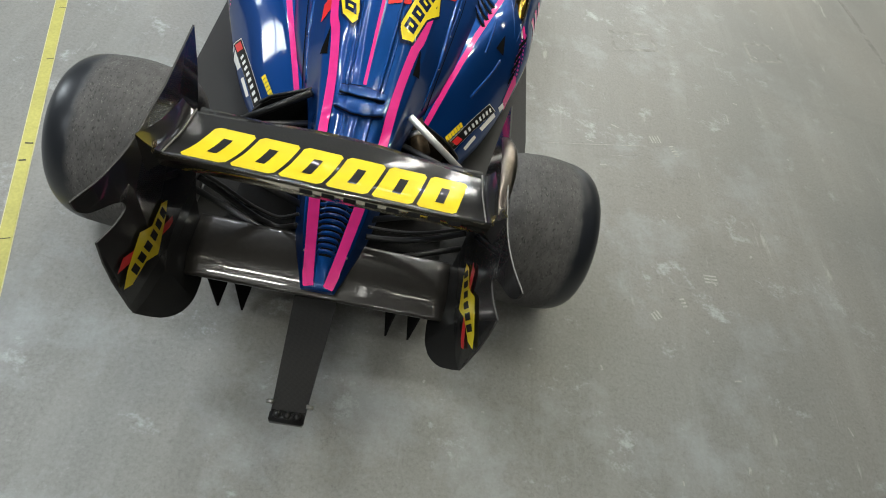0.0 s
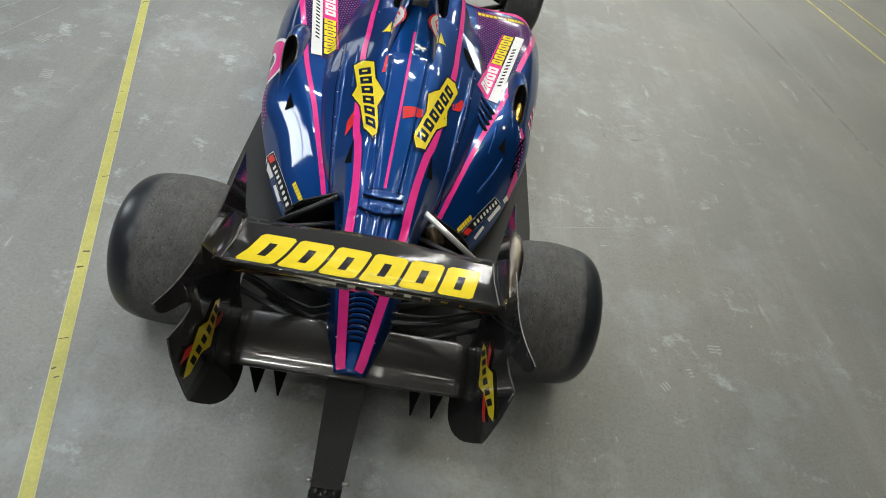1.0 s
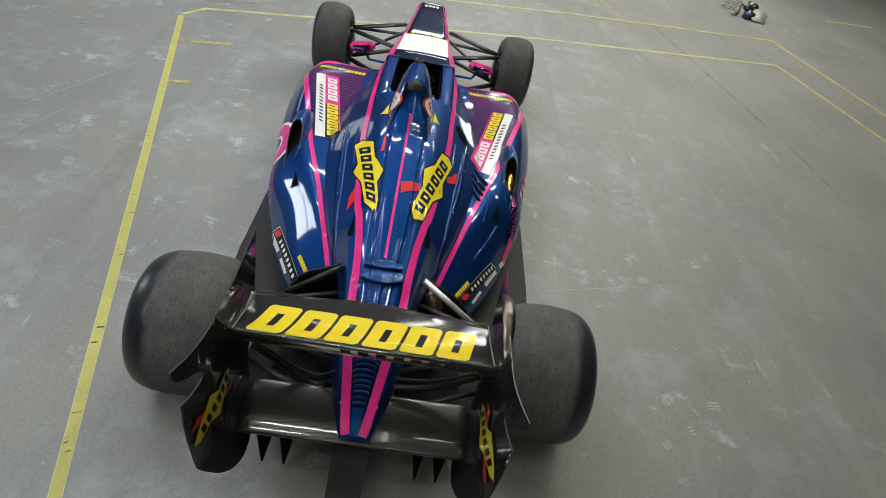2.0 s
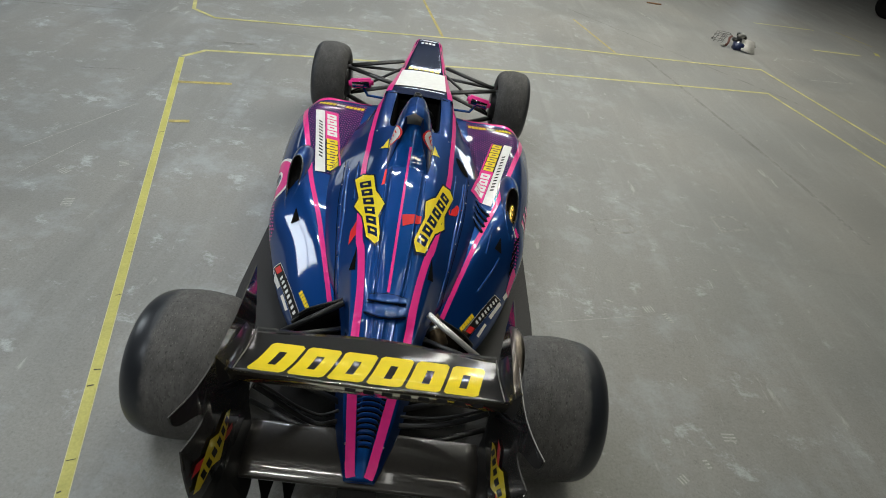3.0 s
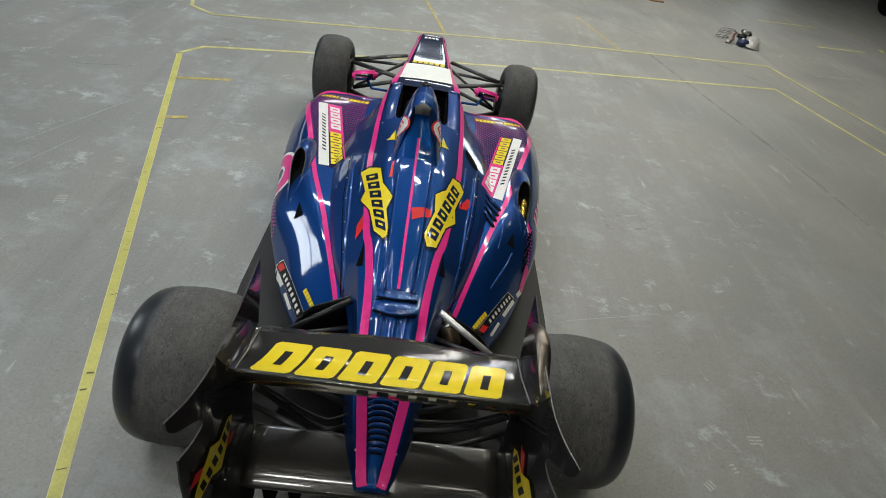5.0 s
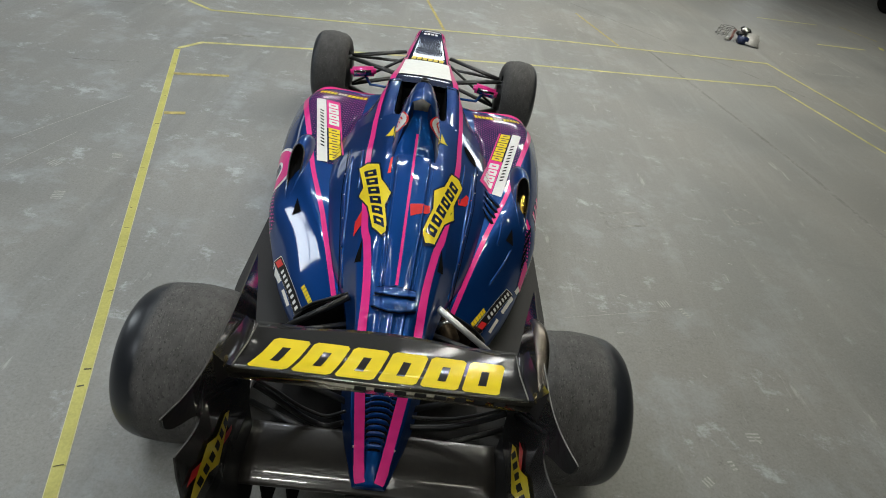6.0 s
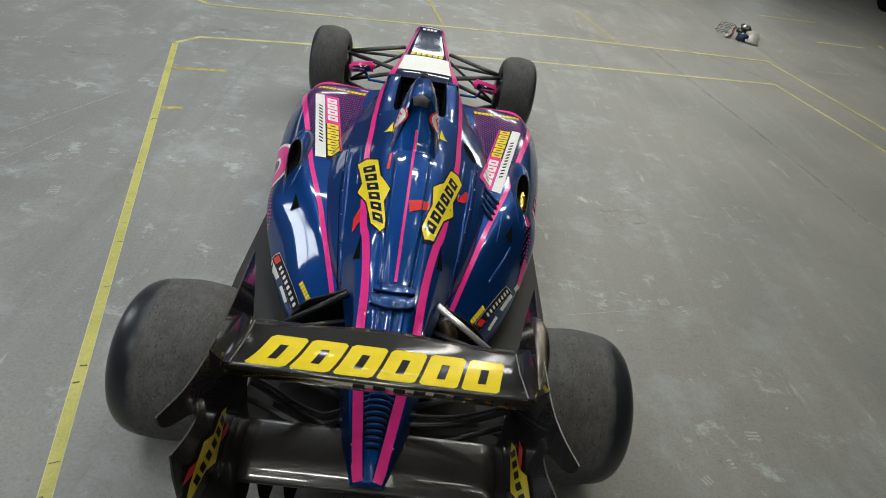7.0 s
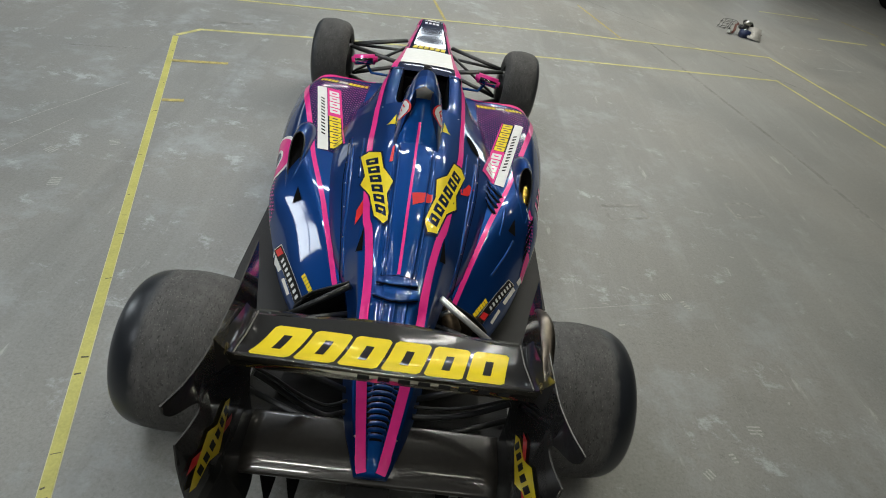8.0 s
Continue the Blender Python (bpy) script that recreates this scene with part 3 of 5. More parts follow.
for k in range(40):
    x, y = random.uniform(0.9, 4.5), random.uniform(-0.8, 4.6)
    q, size = random.uniform(0, math.pi), random.uniform(0.015, 0.045)
    tagged(floor_line([(x, y), (x + size * math.cos(q), y + size * math.sin(q))], random.uniform(0.006, 0.013), CHIP, "small pale scratch in the concrete", 0.0009), kind="structure")

# ---- the racing car ----
car = tagged(new("race_car"), "blue and pink open-wheel racing car with black carbon rear wing", "racing car")


# engine cover: y, top, shoulder x, shoulder z, foot x, foot z
COVER = [
    (-0.415, 0.428, 0.043, 0.421, 0.049, 0.408), (-0.25, 0.472, 0.084, 0.458, 0.104, 0.36), (-0.05, 0.525, 0.114, 0.500, 0.142, 0.335), (0.18, 0.565, 0.134, 0.508, 0.162, 0.345),
    (0.40, 0.60, 0.166, 0.538, 0.216, 0.385), (0.60, 0.655, 0.196, 0.580, 0.308, 0.418), (0.85, 0.71, 0.212, 0.625, 0.380, 0.46), (1.10, 0.755, 0.232, 0.660, 0.430, 0.485),
    (1.35, 0.765, 0.246, 0.672, 0.450, 0.49), (1.62, 0.75, 0.250, 0.682, 0.450, 0.48),
]


def cover_ring(row, n=40):
    _, zt, xs, zs, xf, zf = row
    k = min(1.0, max(0.0, (xs - 0.05) / 0.06))
    half = spline([(0, zt), (0.15 * xs, zt - 0.0022 * k), (0.28 * xs, zt - 0.0075 * k), (0.345 * xs, zt - 0.0095 * k - 0.001), (0.385 * xs, zt - 0.020 * k - 0.001), (0.64 * xs, zt - 0.34 * (zt - zs) - 0.008 * k), (0.94 * xs, zs + 0.003), (1.0 * xs + 0.04 * k * xs, zs - 0.016 * k - 0.003 * (1 - k)), (0.5 * (xs + xf) + 0.006, 0.52 * zs + 0.48 * zf), (0.25 * xs + 0.75 * xf + 0.010 * k, 0.26 * zs + 0.74 * zf + 0.004), (xf, zf)], n)
    return half


def cover_grid(rows, ys):
    out = []
    for y, row in zip(ys, rows_by_y(rows, ys)):
        hump = 0.008 * max(0.0, min(1.0, (0.235 - y) / 0.03)) * max(0.0, min(1.0, (y + 0.06) / 0.08))
        half = [(x, z + hump * (math.cos(2 * math.pi * (x / row[2] - 0.45) / 0.62) - 1) * max(0, 1 - (x / row[2] / 1.25) ** 4)) for x, z in cover_ring(row)]
        out.append([(-x, y, z) for x, z in half[::-1]] + [(x, y, z) for x, z in half[1:]])
    return out


bm = grid_mesh(cover_grid(COVER, np.linspace(-0.415, 1.60, 120)))
bm.faces.new([v for v in bm.verts[:81]])
cover = part("engine_cover", bm, BLUE, car, "glossy blue engine cover tapering to a narrow tail")

# sidepods: y, root z, shoulder x, shoulder z, widest x, its z, foot x
POD = [
    (0.42, 0.395, 0.262, 0.370, 0.437, 0.212, 0.42), (0.55, 0.43, 0.318, 0.408, 0.512, 0.218, 0.49), (0.84, 0.485, 0.432, 0.474, 0.634, 0.256, 0.615), (1.05, 0.510, 0.522, 0.507, 0.700, 0.345, 0.69),
    (1.27, 0.515, 0.585, 0.52, 0.725, 0.37, 0.735), (1.55, 0.515, 0.63, 0.545, 0.768, 0.39, 0.775), (1.90, 0.525, 0.66, 0.565, 0.795, 0.40, 0.79), (2.15, 0.545, 0.655, 0.555, 0.785, 0.40, 0.78),
    (2.26, 0.53, 0.63, 0.53, 0.75, 0.38, 0.75), (2.30, 0.48, 0.60, 0.48, 0.72, 0.37, 0.73),
]


def pod_grid(ys):
    out = []
    for y, (_, zi, xs, zs, xm, zm, xg) in zip(ys, rows_by_y(POD, ys)):
        xr = min(0.33, 0.62 * xs)
        prof = spline([(xr - 0.08, zi + 0.015), (xr + 0.03, zi), (0.5 * (xr + xs) + 0.02, 0.5 * (zi + zs) + 0.004), (xs, zs), (0.5 * (xs + xm) + 0.018, 0.56 * zs + 0.44 * zm), (xm, zm), (0.5 * (xm + xg) + 0.004, 0.5 * zm + 0.04), (xg, 0.07)], 28)
        out.append([(x, y, z) for x, z in prof])
    return out


pods = []
for side in (-1, 1):
    bm = grid_mesh(pod_grid(np.linspace(0.42, 2.30, 56)))
    bm.faces.new([v for v in bm.verts[-29:]])
    if side < 0:
        mirrored(bm)
    pods.append(part("sidepod", bm, BLUE, car, "glossy blue sidepod with pink stripes"))

# cockpit sides: y, rim x, rim z, shoulder x, shoulder z, foot x, foot z
TUB = [(1.56, 0.155, 0.705, 0.225, 0.685, 0.44, 0.46), (1.85, 0.158, 0.705, 0.232, 0.680, 0.43, 0.45), (2.02, 0.155, 0.718, 0.228, 0.690, 0.37, 0.42), (2.14, 0.150, 0.722, 0.222, 0.695, 0.29, 0.36)]


def tub_grid(ys):
    out = []
    for y, (_, xr, zr, xs, zs, xf, zf) in zip(ys, rows_by_y(TUB, ys)):
        prof = [(xr - 0.012, 0.30), (xr - 0.006, zr - 0.03)] + [tuple(p) for p in spline([(xr, zr - 0.004), (0.5 * (xr + xs), 0.5 * (zr + zs) + 0.008), (xs, zs), (0.55 * xs + 0.45 * xf + 0.012, 0.5 * (zs + zf) + 0.01), (xf, zf), (xf - 0.02, 0.12)], 20)]
        out.append([(x, y, z) for x, z in prof])
    return out


tubs = []
for side in (-1, 1):
    bm = grid_mesh(tub_grid(np.linspace(1.56, 2.14, 18)))
    if side < 0:
        mirrored(bm)
    tubs.append(part("cockpit_side", bm, BLUE, car, "glossy blue cockpit side"))
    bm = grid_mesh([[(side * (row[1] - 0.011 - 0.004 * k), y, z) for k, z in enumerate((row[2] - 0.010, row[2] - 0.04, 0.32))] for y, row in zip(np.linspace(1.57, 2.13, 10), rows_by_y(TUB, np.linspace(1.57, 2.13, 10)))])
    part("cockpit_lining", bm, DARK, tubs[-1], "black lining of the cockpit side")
    part("cockpit_rim", rod([(side * (row[1] - 0.002), y, row[2] - 0.002) for y, row in zip(np.linspace(1.57, 2.13, 10), rows_by_y(TUB, np.linspace(1.57, 2.13, 10)))], 0.005, 8), BLUE, tubs[-1])

# nose: y, half width, top z, bottom z
NOSE = [(2.10, 0.232, 0.722, 0.12), (2.25, 0.227, 0.705, 0.13), (2.50, 0.218, 0.652, 0.16), (3.00, 0.195, 0.560, 0.20), (3.50, 0.172, 0.50, 0.23), (3.90, 0.150, 0.460, 0.26), (4.20, 0.132, 0.435, 0.29), (4.30, 0.108, 0.405, 0.31)]


def nose_grid(ys):
    out = []
    for y, (_, w, zt, zb) in zip(ys, rows_by_y(NOSE, ys)):
        h = zt - zb
        half = [tuple(p) for p in spline([(0, zt + 0.004), (0.5 * w, zt + 0.001), (w - 0.03, zt - 0.008), (w, zt - 0.045), (w * 0.99, zb + 0.45 * h), (w * 0.9, zb + 0.08), (w * 0.6, zb), (0, zb)], 28)]
        out.append([(-x, y, z) for x, z in half[::-1]] + [(x, y, z) for x, z in half])
    return out


bm = grid_mesh(nose_grid(np.linspace(2.10, 4.30, 42)))
bm.faces.new([v for v in bm.verts[-58:]])
bmesh.ops.remove_doubles(bm, verts=bm.verts, dist=0.0002)
nose = part("nose_cone", bm, NAVY, car, "long dark navy nose with pink edges")
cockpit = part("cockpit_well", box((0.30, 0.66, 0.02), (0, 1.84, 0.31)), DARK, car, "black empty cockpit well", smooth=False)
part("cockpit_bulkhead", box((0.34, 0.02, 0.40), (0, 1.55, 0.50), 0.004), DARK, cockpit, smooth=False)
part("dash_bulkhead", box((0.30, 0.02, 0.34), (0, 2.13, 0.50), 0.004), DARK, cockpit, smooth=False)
part("headrest", box((0.26, 0.10, 0.12), (0, 1.62, 0.60), 0.03), BLACK, cockpit, "black padded headrest")
wheel_ring = rod([(0.11 * math.cos(q), 2.03, 0.60 + 0.075 * math.sin(q)) for q in np.linspace(0.2, 2 * math.pi + 0.2, 25)], 0.012)
part("steering_wheel", wheel_ring, BLACK, cockpit, "black steering wheel")
for sgn in (-1, 1):
    part("harness_buckle", rod([(sgn * 0.105, 1.80, 0.60), (sgn * 0.118, 1.84, 0.615), (sgn * 0.112, 1.89, 0.60)], 0.008, 8), METAL, cockpit, "metal harness adjuster")
    part("harness_strap", moved(box((0.035, 0.16, 0.006), (0, 0, 0), 0.001), pose(sgn * 0.09, 1.75, 0.575, 14, 0, sgn * 8)), BLACK, cockpit, "black harness strap")
for sgn, tub in zip((-1, 1), tubs):
    rows = []
    for q in np.linspace(0, math.pi / 2, 11):
        ix, iy = 0.085 + 0.072 * math.cos(q), 1.80 - 0.165 * math.sin(q) ** 0.8
        ox, oy = (0.161, 1.80 - 0.22 * min(1.0, q / 0.9)) if q < 0.9 else (0.161 - 0.10 * (q - 0.9) / 0.67, 1.58)
        rows.append([(sgn * (ox + (ix - ox) * t), oy + (iy - oy) * t, 0.706 + 0.006 * math.sin(math.pi * t) - 0.012 * t) for t in np.linspace(0, 1, 5)] + [(sgn * ix, iy, 0.60)])
    part("coaming", grid_mesh(rows), BLUE, tub, "rounded rear corner of the cockpit opening")
body_skin = Skin([cover, *pods, *tubs, nose])


# ---- wheels ----
def tyre_profile(w, r, rim):
    """Flat slick tread with large round shoulders: (x, radius)."""
    h, c = w / 2, 0.30 * w
    out = []
    for q in np.linspace(-1, 1, 61):
        if abs(q) < 0.5:
            x, rr = q * 2 * (h - c), r - 0.006 * (q * 2) ** 2
        else:
            a = (abs(q) - 0.5) * 2 * radians(118)
            x = math.copysign(h - c + c * math.sin(a), q)
            rr = r - 0.006 - (1 - math.cos(a)) * 0.075
        out.append((x, rr))
    return [(out[0][0] * 0.93, rim)] + out + [(out[-1][0] * 0.93, rim)]


def wheel(x, y, w, r, label):
    ob = new("wheel")
    ob.parent = car
    ob.location = (x, y, r)
    tagged(ob, label)
    prof = tyre_profile(w, r, 0.17)
    bm = lathe([tuple(p) for p in prof], 72)
    bmesh.ops.remove_doubles(bm, verts=bm.verts, dist=0.0002)
    part("tyre", bm, (RUBBER_REAR if w > 0.3 else RUBBER_FRONT)[1 if x > 0 else -1], ob, "worn slick racing tyre with dusty scuffed tread")
    s = 1 if x > 0 else -1
    rim = [(-s * (w / 2 - 0.03), 0.172), (-s * (w / 2 - 0.05), 0.155), (s * (w / 2 - 0.12), 0.15), (s * (w / 2 - 0.10), 0.06), (s * (w / 2 - 0.08), 0.05), (s * (w / 2 - 0.08), 0.0)]
    part("rim", lathe(rim, 48), BLACK, ob, "dark alloy wheel rim")
    return ob


for sx in (-1, 1):
    wheel(sx * 0.735, 0.078, 0.365, 0.297, "wide rear wheel with a scuffed slick tyre")
    wheel(sx * 0.765, 3.19, 0.275, 0.30, "front wheel with a slick tyre")

# ---- rear wing ----


def wing_section(x):
    """Upper and lower line of the wing at x, nose first: (y, z)."""
    bow = 0.034 * max(0, 1 - (x / 0.40) ** 2) ** 2
    top = spline([(-0.130 + bow, 0.772), (-0.19, 0.785), (-0.27, 0.805), (-0.345, 0.842)], 12)
    low = [(y - 0.004, z - 0.024 * math.sin(math.pi * min(1, (i + 0.6) / 13)) - 0.002) for i, (y, z) in enumerate(top)]
    return [tuple(p) for p in top] + low[::-1]


bm = grid_mesh([[(x, y, z) for y, z in wing_section(x)] for x in np.linspace(-0.424, 0.424, 49)], close=True, caps=True)
flap = part("wing_flap", bm, CARBON, car, "black carbon wing flap")
bm = box((0.848, 0.005, 0.046), (0, -0.352, 0.822), 0.0015, pose(0, 0, 0, 4))
gurney = part("gurney_strip", bm, CHROME_TAPE, car, "mirror-like strip along the wing's trailing edge")
for k in range(8):
    part("dark_bar", moved(box((0.032, 0.002, 0.018), (0, 0, 0)), pose(-0.06 + 0.055 * k, -0.3545, 0.822, 0, 0, 0) @ Matrix.Shear("XZ", 4, (0.3, 0.0))), BLACK_INK, gurney, smooth=False)
bm = grid_mesh([[(x, y, z) for y, z in ([tuple(p) for p in spline([(-0.045, 0.70), (-0.12, 0.715), (-0.20, 0.745)], 8)] + [tuple(p) for p in spline([(-0.20, 0.740), (-0.12, 0.695), (-0.045, 0.692)], 8)])] for x in np.linspace(-0.424, 0.424, 12)], close=True, caps=True)
part("wing_main_plane", bm, CARBON, car, "black carbon main plane")

EP = [(0.01, 0.935), (-0.20, 0.915), (-0.41, 0.925), (-0.50, 0.945), (-0.605, 0.962), *[tuple(p) for p in spline([(-0.605, 0.962), (-0.602, 0.930), (-0.585, 0.900), (-0.555, 0.878), (-0.525, 0.858), (-0.500, 0.832), (-0.490, 0.808), (-0.500, 0.794), (-0.540, 0.794), (-0.602, 0.812)], 27)][1:], (-0.612, 0.74), (-0.614, 0.65), (-0.604, 0.46), *[tuple(p) for p in spline([(-0.59, 0.42), (-0.555, 0.345), (-0.50, 0.288), (-0.43, 0.268), (-0.36, 0.275), (-0.29, 0.325), (-0.25, 0.36)], 15)], (-0.14, 0.52), (-0.06, 0.68), (-0.01, 0.82)]


def plate_x(y, z):
    """How far out the endplate stands: flared at its rear tips, tucked in below."""
    back = max(0, min(1, (-0.45 - y) / 0.15))
    return 0.435 + (0.02 * back if z < 0.84 else 0.027 * back * back) - 0.30 * max(0, 0.47 - z)


def endplate(side):
    bm = plate(EP, 0.0045, "x", 0.0005)
    bmesh.ops.triangulate(bm, faces=[f for f in bm.faces if len(f.verts) > 4])
    cut_fine(bm, 0.05, (1, 2))
    for v in bm.verts:
        v.co.x += plate_x(v.co.y, v.co.z)
    if side < 0:
        mirrored(bm)
    ob = part("endplate", bm, CARBON, car, "black carbon rear wing endplate with a cut-out", smooth=False)
    ob.data.materials.append(EDGE_MATT)
    for face in ob.data.polygons:
        face.material_index = 1 if abs(face.normal.x) < 0.6 else 0
    return ob


plates = [endplate(-1), endplate(1)]

bm = grid_mesh([[(x, y, z) for y, z in ([tuple(p) for p in spline([(-0.206, 0.392), (-0.212, 0.3955), (-0.25, 0.3972), (-0.30, 0.3962), (-0.345, 0.390), (-0.385, 0.3775), (-0.412, 0.364)], 14)] + [tuple(p) for p in spline([(-0.412, 0.359), (-0.33, 0.372), (-0.25, 0.376), (-0.206, 0.387)], 10)])] for x in np.linspace(-0.408, 0.408, 20)], close=True, caps=True)
part("beam_wing", bm, SATIN, car, "black carbon lower beam wing")
bm = grid_mesh([[(x, y, z) for y, z in [tuple(p) for p in spline([(0.35, 0.05), (0.0, 0.10), (-0.18, 0.18), (-0.285, 0.235)], 10)]] for x in np.linspace(-0.42, 0.42, 8)])
bmesh.ops.solidify(bm, geom=bm.faces[:], thickness=0.01)
part("diffuser", bm, CARBON_RAW, car, "dark carbon diffuser")
for vx in (-0.347, -0.265, 0.265, 0.347):
    bm = plate([(-0.22, 0.20), (-0.31, 0.28), (-0.40, 0.36), (-0.385, 0.11)], 0.006, "x")
    for v in bm.verts:
        v.co.x += vx - math.copysign(0.17, vx) * (v.co.y + 0.385) - math.copysign(0.012, vx)
    part("diffuser_fence", bm, DARK, car, "pointed black diffuser fence", smooth=False)
bm = plate([(-0.075, -0.30), (0.070, -0.30), (0.046, -0.765), (-0.050, -0.765)], 0.03, "z", 0.004)
moved(bm, Matrix.Translation((0, 0, 0.33)))
strut = part("crash_structure", bm, CARBON_RAW, car, "carbon tail strut with a rain light", smooth=False)
for sgn in (-1, 1):
    part("strut_pin", rod([(sgn * 0.045 - 0.002, -0.745, 0.345), (sgn * 0.066 - 0.002, -0.745, 0.345)], 0.006, 8), METAL, strut)
for k in range(3):
    bm = bmesh.new()
    bmesh.ops.create_uvsphere(bm, u_segments=12, v_segments=8, radius=0.011)
    part("light_cell", moved(bm, Matrix.Translation((-0.031 + 0.028 * k, -0.778, 0.350))), BLACK, strut)
part("rain_light", box((0.098, 0.03, 0.034), (-0.003, -0.782, 0.332), 0.004), BLACK, strut, "small black rain light block")

# ---- floor of the car ----
FLOOR_EDGE = [(-0.17, 0.52), (-0.10, 0.548), (0.36, 0.549), (0.46, 0.78), (0.80, 0.80), (1.4, 0.80), (2.2, 0.80), (2.35, 0.7)]
bm = plate([(w, y) for y, w in FLOOR_EDGE] + [(-w, y) for y, w in FLOOR_EDGE[::-1]], 0.02, "z", 0.003)
moved(bm, Matrix.Translation((0, 0, 0.055)))
part("underfloor", bm, FLOOR_CARBON, car, "matt carbon floor of the car", smooth=False)


# ---- livery ----
cover_skin = Skin([cover])
nose_skin = Skin([nose])


def both(points):
    """The same points on the other flank."""
    return [(-p[0], *p[1:]) for p in points]


STRIPE_IN = [(0.236, 2.12, 0.013), (0.243, 1.85, 0.013), (0.240, 1.59, 0.013), (0.233, 1.38, 0.0135), (0.225, 1.14, 0.014), (0.176, 0.69, 0.014), (0.151, 0.58, 0.015), (0.131, 0.459, 0.015), (0.119, 0.36, 0.0155), (0.110, 0.25, 0.0165), (0.106, 0.16, 0.017), (0.092, -0.02, 0.0165)]
STRIPE_OUT = [(0.735, 2.10, 0.016), (0.700, 1.90, 0.015), (0.620, 1.60, 0.014), (0.570, 1.42, 0.013), (0.515, 1.22, 0.012), (0.454, 1.04, 0.012), (0.405, 0.90, 0.012), (0.364, 0.767, 0.0115), (0.313, 0.608, 0.011), (0.275, 0.487, 0.010), (0.255, 0.425, 0.010)]
for side in (0, 1):
    inner, outer = (STRIPE_IN, STRIPE_OUT) if side else (both(STRIPE_IN), both(STRIPE_OUT))
    sticker("pink_stripe", band(inner, 60), PINK, cover, body_skin, 0.0032, 0.008)
    sticker("pink_stripe", band(outer, 44), PINK, pods[side], body_skin, 0.002)
    sgn = 1 if side else -1
    lip = [(sgn * 0.32, 2.235, 0.020), (sgn * 0.50, 2.225, 0.022), (sgn * 0.64, 2.19, 0.024), (sgn * 0.715, 2.13, 0.022), (sgn * 0.738, 2.08, 0.016)]
    sticker("pink_lip", band(lip, 24), PINK, pods[side], body_skin, 0.0022)
    film = [(0.345, 2.19), (0.60, 2.165), (0.70, 2.07), (0.685, 1.89), (0.605, 1.60), (0.52, 1.31), (0.40, 1.29), (0.395, 1.55), (0.365, 1.85)]
    sticker("dotted_panel", [[(sgn * x, y) for x, y in film]], DOTS, pods[side], body_skin, 0.001)
    edge = [(sgn * 0.205, 2.14, 0.017), (sgn * 0.192, 2.45, 0.017), (sgn * 0.170, 3.0, 0.016), (sgn * 0.148, 3.5, 0.015), (sgn * 0.126, 3.9, 0.014), (sgn * 0.106, 4.17, 0.012)]
    sticker("pink_edge", band(edge, 40), PINK, nose, nose_skin, 0.002, 0.05)
tail_l = [(-0.0915, -0.022, 0.0165), (-0.0765, -0.11, 0.0165), (-0.063, -0.20, 0.0165), (-0.0505, -0.285, 0.0155), (-0.037, -0.365, 0.0155), (-0.027, -0.408, 0.0145)]
for pts in (tail_l, both(tail_l)):
    sticker("pink_stripe", band(pts, 24), PINK, cover, cover_skin, 0.0055, 0.011)


def bars(f, u0, v0, u1, v1, n, slant=0.0, gap=0.25):
    """A row of plain bars along u between two lines."""
    w = (u1 - u0) / n
    return [quad(f, u0 + i * w, v0, u0 + (i + 1 - gap) * w, v1, slant) for i in range(n)]


def slots(f, u0, v0, u1, v1, n, gap=0.25, slant=0.0):
    """Short slots, one in the middle of each bar of such a row."""
    w, out = (u1 - u0) / n, []
    for i in range(n):
        m, a, b = u0 + (i + 0.5 - gap / 2) * w, v0 + 0.27 * (v1 - v0), v0 + 0.73 * (v1 - v0)
        h = 0.10 * w
        out.append([f(m - h + slant * 0.27, a), f(m + h + slant * 0.27, a), f(m + h + slant * 0.73, b), f(m - h + slant * 0.73, b)])
    return out


def team_label(corner_a, corner_b, corner_c, pod):
    """White and pink sponsor label: a is the outer front corner, b the inner front one, c the outer rear one."""
    a, b, c = (np.array(p) for p in (corner_a, corner_b, corner_c))
    f = frame_map(a, c - a, b - a)
    sticker("white_label", [quad(f, 0, 0, 1, 0.40)], WHITE, pod, body_skin, 0.003, label="white label strip with dark unreadable script")
    w0, w1, y0, y1 = (0.05, 0.44, 0.48, 0.98) if pod is pods[0] else (0.55, 0.95, 0.03, 0.51)
    sticker("pink_label", [quad(f, w0 - 0.05, 0.42, w1 + 0.05, 1.02)], PINK, pod, body_skin, 0.003)
    sticker("label_field", [quad(f, y0 - 0.01, 0.42, y1 + 0.01, 0.96)], NAVY, pod, body_skin, 0.0028)
    sticker("pink_line", [quad(f, y0 - 0.01, 0.96, y1 + 0.01, 1.02)], PINK, pod, body_skin, 0.003)
    stickers("script_bar", bars(f, 0.20, 0.14, 0.80, 0.29, 12, 0.02, 0.55), BLACK_INK, pod, body_skin, 0.0042)
    stickers("white_bar", bars(f, w0, 0.50, w1, 0.92, 4, 0.0, 0.16), WHITE, pod, body_skin, 0.0042)
    stickers("bar_slot", slots(f, w0, 0.50, w1, 0.92, 4, 0.16), PINK, pod, body_skin, 0.0052)
    stickers("yellow_bar", bars(f, y0, 0.47, y1, 0.93, 6, 0.0, 0.14), YELLOW, pod, body_skin, 0.0042)
    stickers("bar_slot", slots(f, y0, 0.47, y1, 0.93, 6, 0.14), PURPLE, pod, body_skin, 0.0052)


